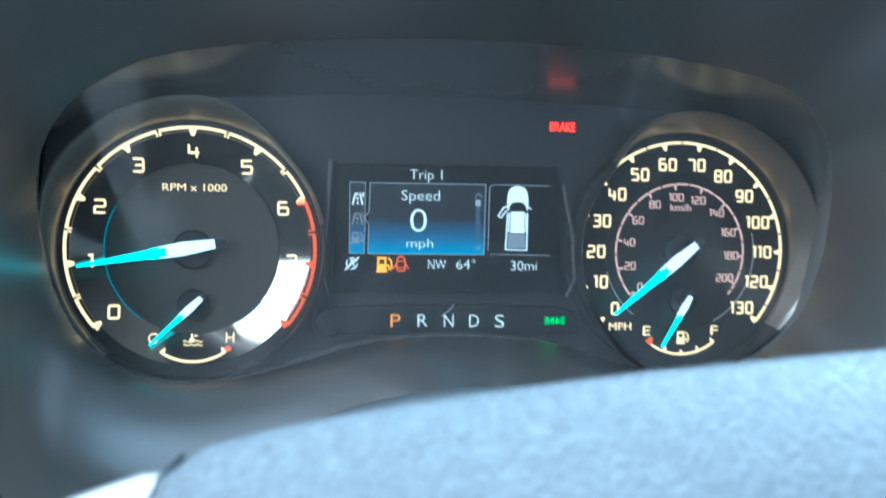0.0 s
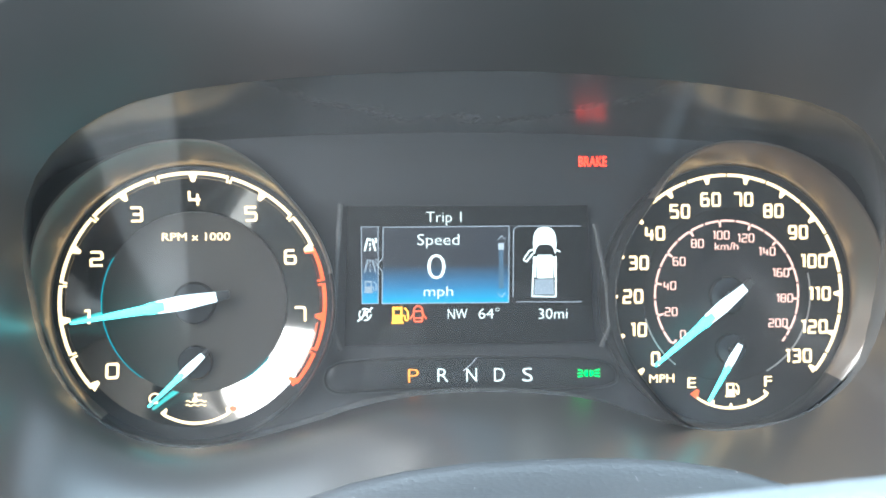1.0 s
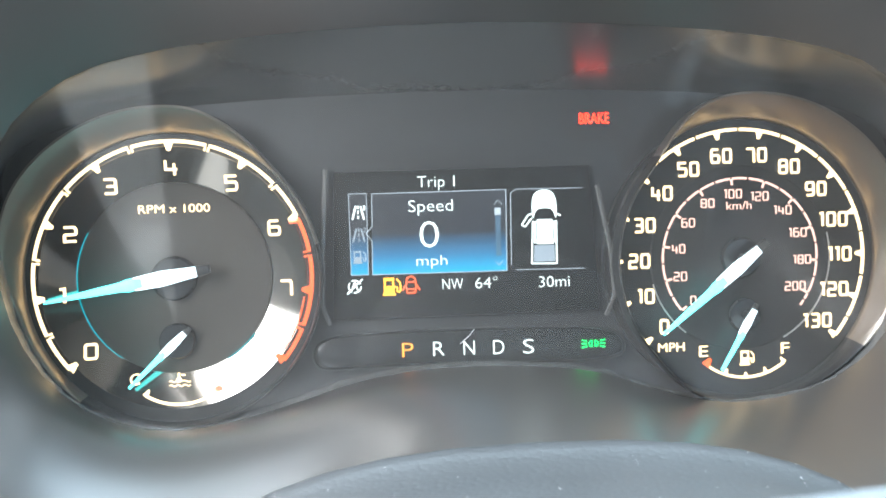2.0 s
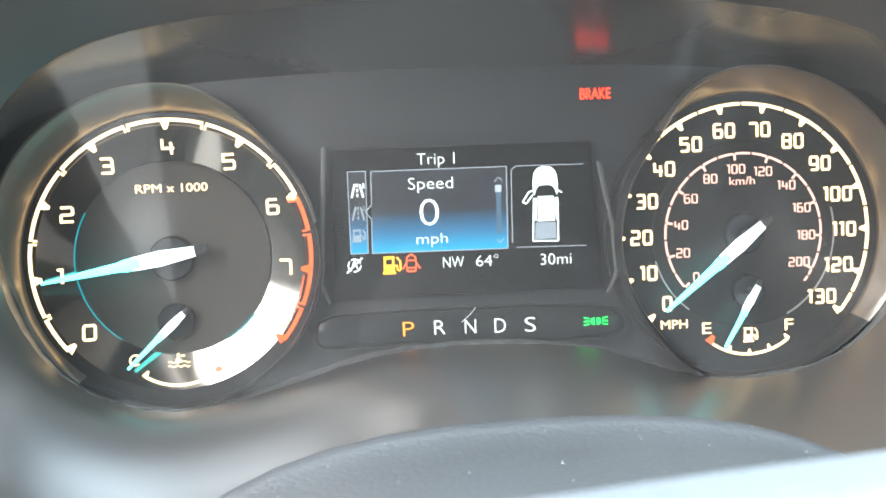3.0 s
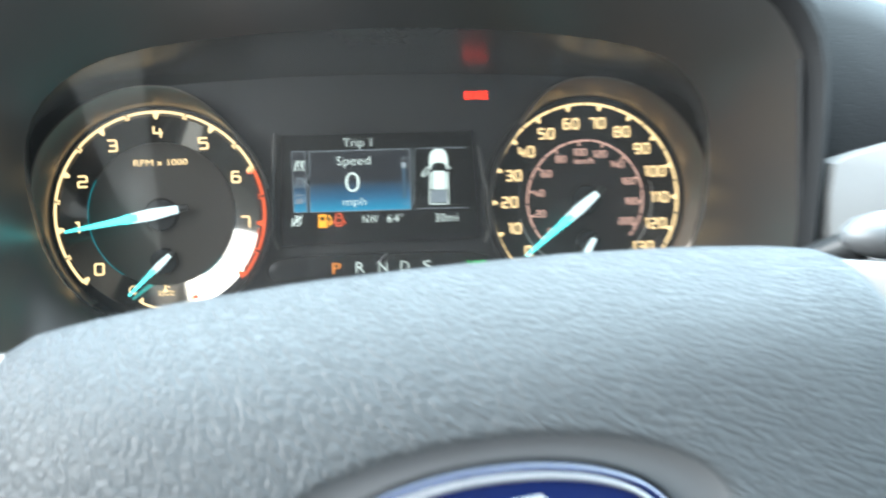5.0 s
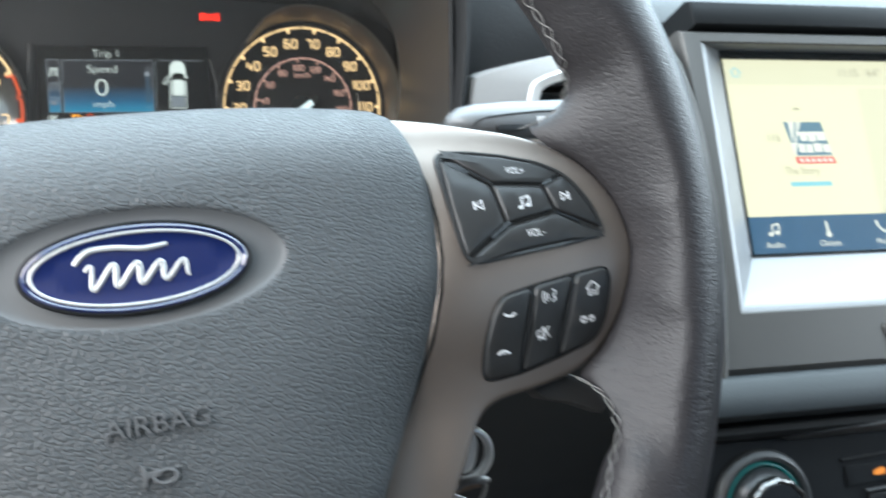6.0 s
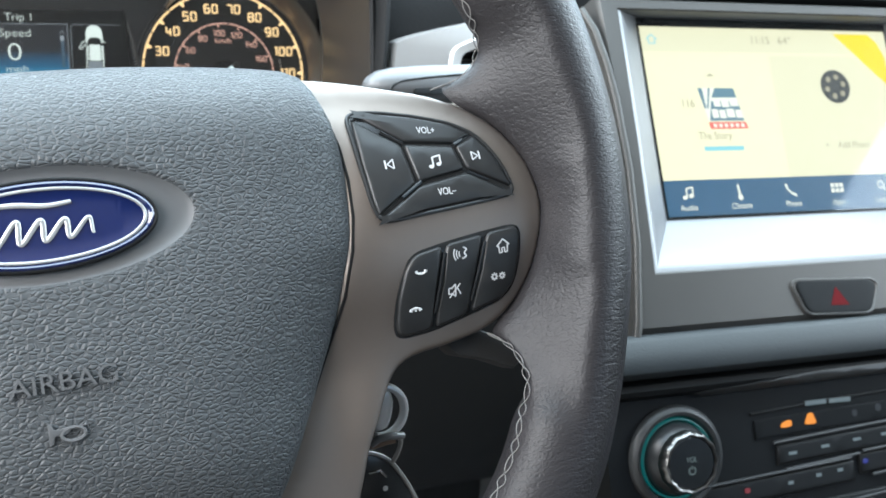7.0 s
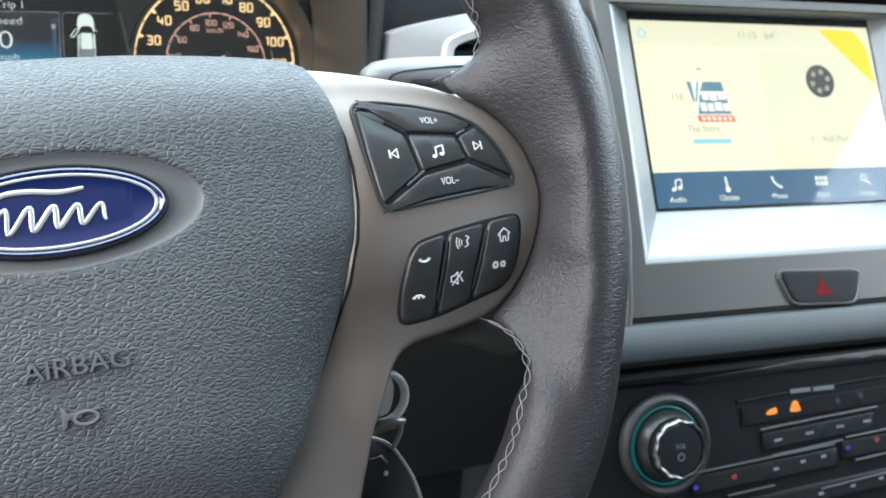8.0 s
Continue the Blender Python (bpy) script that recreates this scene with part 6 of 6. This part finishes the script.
# ---------------------------------------------------------------- air vent, stalk and key behind the wheel
def air_vent():
    m = pose(0.184, -0.112, 0.742, 78, 0, 0)
    vent = thing("air_vent", m, "silver-framed air vent with a dark opening and yellow reflection", "air vent")
    out = [(0, 0), (0, 46), (8, 50), (40, 57), (80, 64), (100, 66), (100, 0), (84, -6), (10, -8)]
    inn = [(39, 22), (40, 38), (44, 42), (62, 47), (84, 51), (90, 50), (90, 20), (84, 16), (44, 16)]
    out, inn = smooth_poly(out, 1), smooth_poly(inn, 1)
    rows = [[(x, y, -60) for x, y in out], [(x, y, 2) for x, y in out], [(x + (46 - x) * 0.03, y + (26 - y) * 0.03, 5) for x, y in out]]
    part("vent_body", loft(rows), PANEL_LIGHT, vent, "pale grey vent pod")
    mid = [(66 + (x - 66) * 1.28, 33 + (y - 33) * 1.45) for x, y in inn]
    part("vent_face", loft([[(x + (46 - x) * 0.03, y + (26 - y) * 0.03, 5) for x, y in out], [(x, y, 8) for x, y in mid]]), PANEL_LIGHT, vent)
    part("silver_frame", loft([[(x, y, 7.6) for x, y in mid], [(66 + (x - 66) * 1.22, 33 + (y - 33) * 1.36, 10) for x, y in inn], [(x, y, 8.5) for x, y in inn], [(x, y, -30) for x, y in inn]]), VENT_FRAME, vent, "bright silver inner frame")
    part("vent_back", slab(inset_poly(inn, 66, 33, 1.1), -32, -30), BLACK_SATIN, vent)
    for k in range(4):
        part("louvre", slab([(40, 0.0), (90, 0.0), (90, 14), (40, 14)], 0, 1.2, 0.3, h=None), BLACK_SATIN, vent).matrix_basis = pose(0, (14 + 7.5 * k) * MM, -0.006, -70, 0, 0)
    # yellow reflection in the opening, made as a small solid piece
    part("yellow_glint", slab([(40, 30), (43, 30), (43, 38), (40, 38)], -12, 2, 0.4), YELLOW_GLINT, vent, "small yellow piece standing in for a reflection")


VENT_FRAME = mat("bright_vent_frame", (0.6, 0.59, 0.575), 0.35, 0.2, vary=0.04)
PANEL_LIGHT = mat("pale_grey_plastic", (0.28, 0.272, 0.265), 0.35, 0.2, vary=0.05)
YELLOW_GLINT = mat("yellow_reflection", (0.5, 0.32, 0.02), 0.4)
air_vent()


def wiper_stalk():
    m = pose(0.140, -0.200, 0.785, 78, 0, 2)
    st = thing("wiper_stalk", m, "grey column stalk with white printed marks", "stalk")
    prof = [(0, 2, 3), (2, 5, 6), (6, 8, 9), (14, 10, 11), (30, 11, 12), (60, 11.4, 12), (92, 10.5, 10), (100, 8, 8), (104, 3, 3)]
    rings = [[(u, h * 0.8 * math.sin(a), b * math.cos(a)) for a in [2 * math.pi * k / 24 for k in range(24)]] for u, h, b in prof]
    lever = part("lever", loft(rings, caps=True), STALK, st, "satin grey lever")
    part("groove", tube([(9, -2.2, 9.6), (11, 0.4, 10.2), (16, 2.2, 10.8), (27, 3.3, 11.2), (42, 4.4, 11.0), (70, 4.6, 11.0)], 0.5, 6), BLACK_SATIN, lever, "dark joint line")
    part("slot", slab(rounded(20, -4.6, 34, -1.4, 1.4), 9.0, 12.1, 0.2), BLACK_SATIN, lever)
    for u in (40, 47, 54, 61):
        part("print_bar", slab([(u, -1.2), (u + 4, -1.2), (u + 4, 2.0), (u, 2.0)], 9.8, 12.2), INK, lever)
    part("sleeve", tube([(8, -3, -4), (-6, -14, -26), (-24, -30, -60)], 6, 16), BLACK_SATIN, st)


STALK = mat("satin_grey_stalk", (0.12, 0.125, 0.13), 0.38, vary=0.06)
wiper_stalk()


def ignition_key():
    m = pose(0.1135, -0.325, 0.693, 78, 0, 0)
    key = thing("ignition_key", m, "key with chrome bow and ring hanging from the ignition lock", "key")
    hoop = [(9 * math.cos(radians(a)) - 1, 9.6 * math.sin(radians(a)) - 2.6, 0) for a in range(105, -106, -10)]
    part("bow", tube(hoop, 1.5, 10, flat=1.6), KEY_CHROME, key, "open chrome bow")
    plate = smooth_poly([(-5, 6), (1.6, 6.4), (3.6, 2.2), (3.4, -2.4), (2.4, -6.8), (0.6, -9.8), (-6, -10)], 1)
    part("blade_plate", pillow(plate, -1.5, [(0, 0.2), (0.7, 1.2), (1.4, 1.5)]), KEY_CHROME, key, "polished steel plate")
    part("clasp", tube([(-6, -13.6, 3), (-3.4, -11.6, 4), (0.6, -10.9, 4.5), (3.6, -11.2, 4.2), (6.0, -12.2, 2.5)], 1.5, 10, flat=1.2), SILVER, key, "steel clasp")
    part("leather_tab", tube([(-6, -14.8, 2), (0, -13.2, 3), (3, -13.0, 3)], 1.5, 8), FOB_TAN, key, "brown tab")
    part("key_ring", tube([(4.9, -12.6, 2), (6.0, -14.6, 1.5), (5.8, -17, 1), (4.8, -20, 0.5), (3.0, -23.4, 0)], 0.9, 8), SILVER_DARK, key, "steel ring strand")
    fob = smooth_poly([(-16, -17), (-5.2, -18.2), (2.0, -22.0), (7.3, -29.6), (12.5, -39.0), (16, -52), (2, -58), (-16, -52)], 2)
    body = part("fob", slab(fob, -6, 0, 2.0), FOB, key, "dark glossy key fob")
    part("fob_edge", tube([(x, y, -0.8) for x, y in fob], 0.9, 6, closed=True), SILVER_DARK, body)
    part("fob_mark", tube([(-6.5, -26, 0.3), (-3.8, -25.8, 0.4), (-2.2, -25.2, 0.4), (0.6, -28.4, 0.3)], 0.6, 6), CHROME, body)
    part("fob_mark", slab(ellipse(0, -33, 1.0, 1.0, 10), -0.2, 0.5), INK, body)
    part("lock_barrel", loft([[(9 * math.cos(a) - 6, 9 * math.sin(a) - 3, w) for a in [2 * math.pi * k / 24 for k in range(24)]] for w in (-70, -10, -7)], caps=True), BLACK_SATIN, key)


KEY_CHROME = mat("bright_steel", (0.8, 0.8, 0.8), 0.3, 0.3, vary=0.04)
FOB_TAN = mat("brown_tab", (0.22, 0.15, 0.11), 0.5)
FOB = mat("dark_fob_plastic", (0.03, 0.032, 0.034), 0.22)
ignition_key()
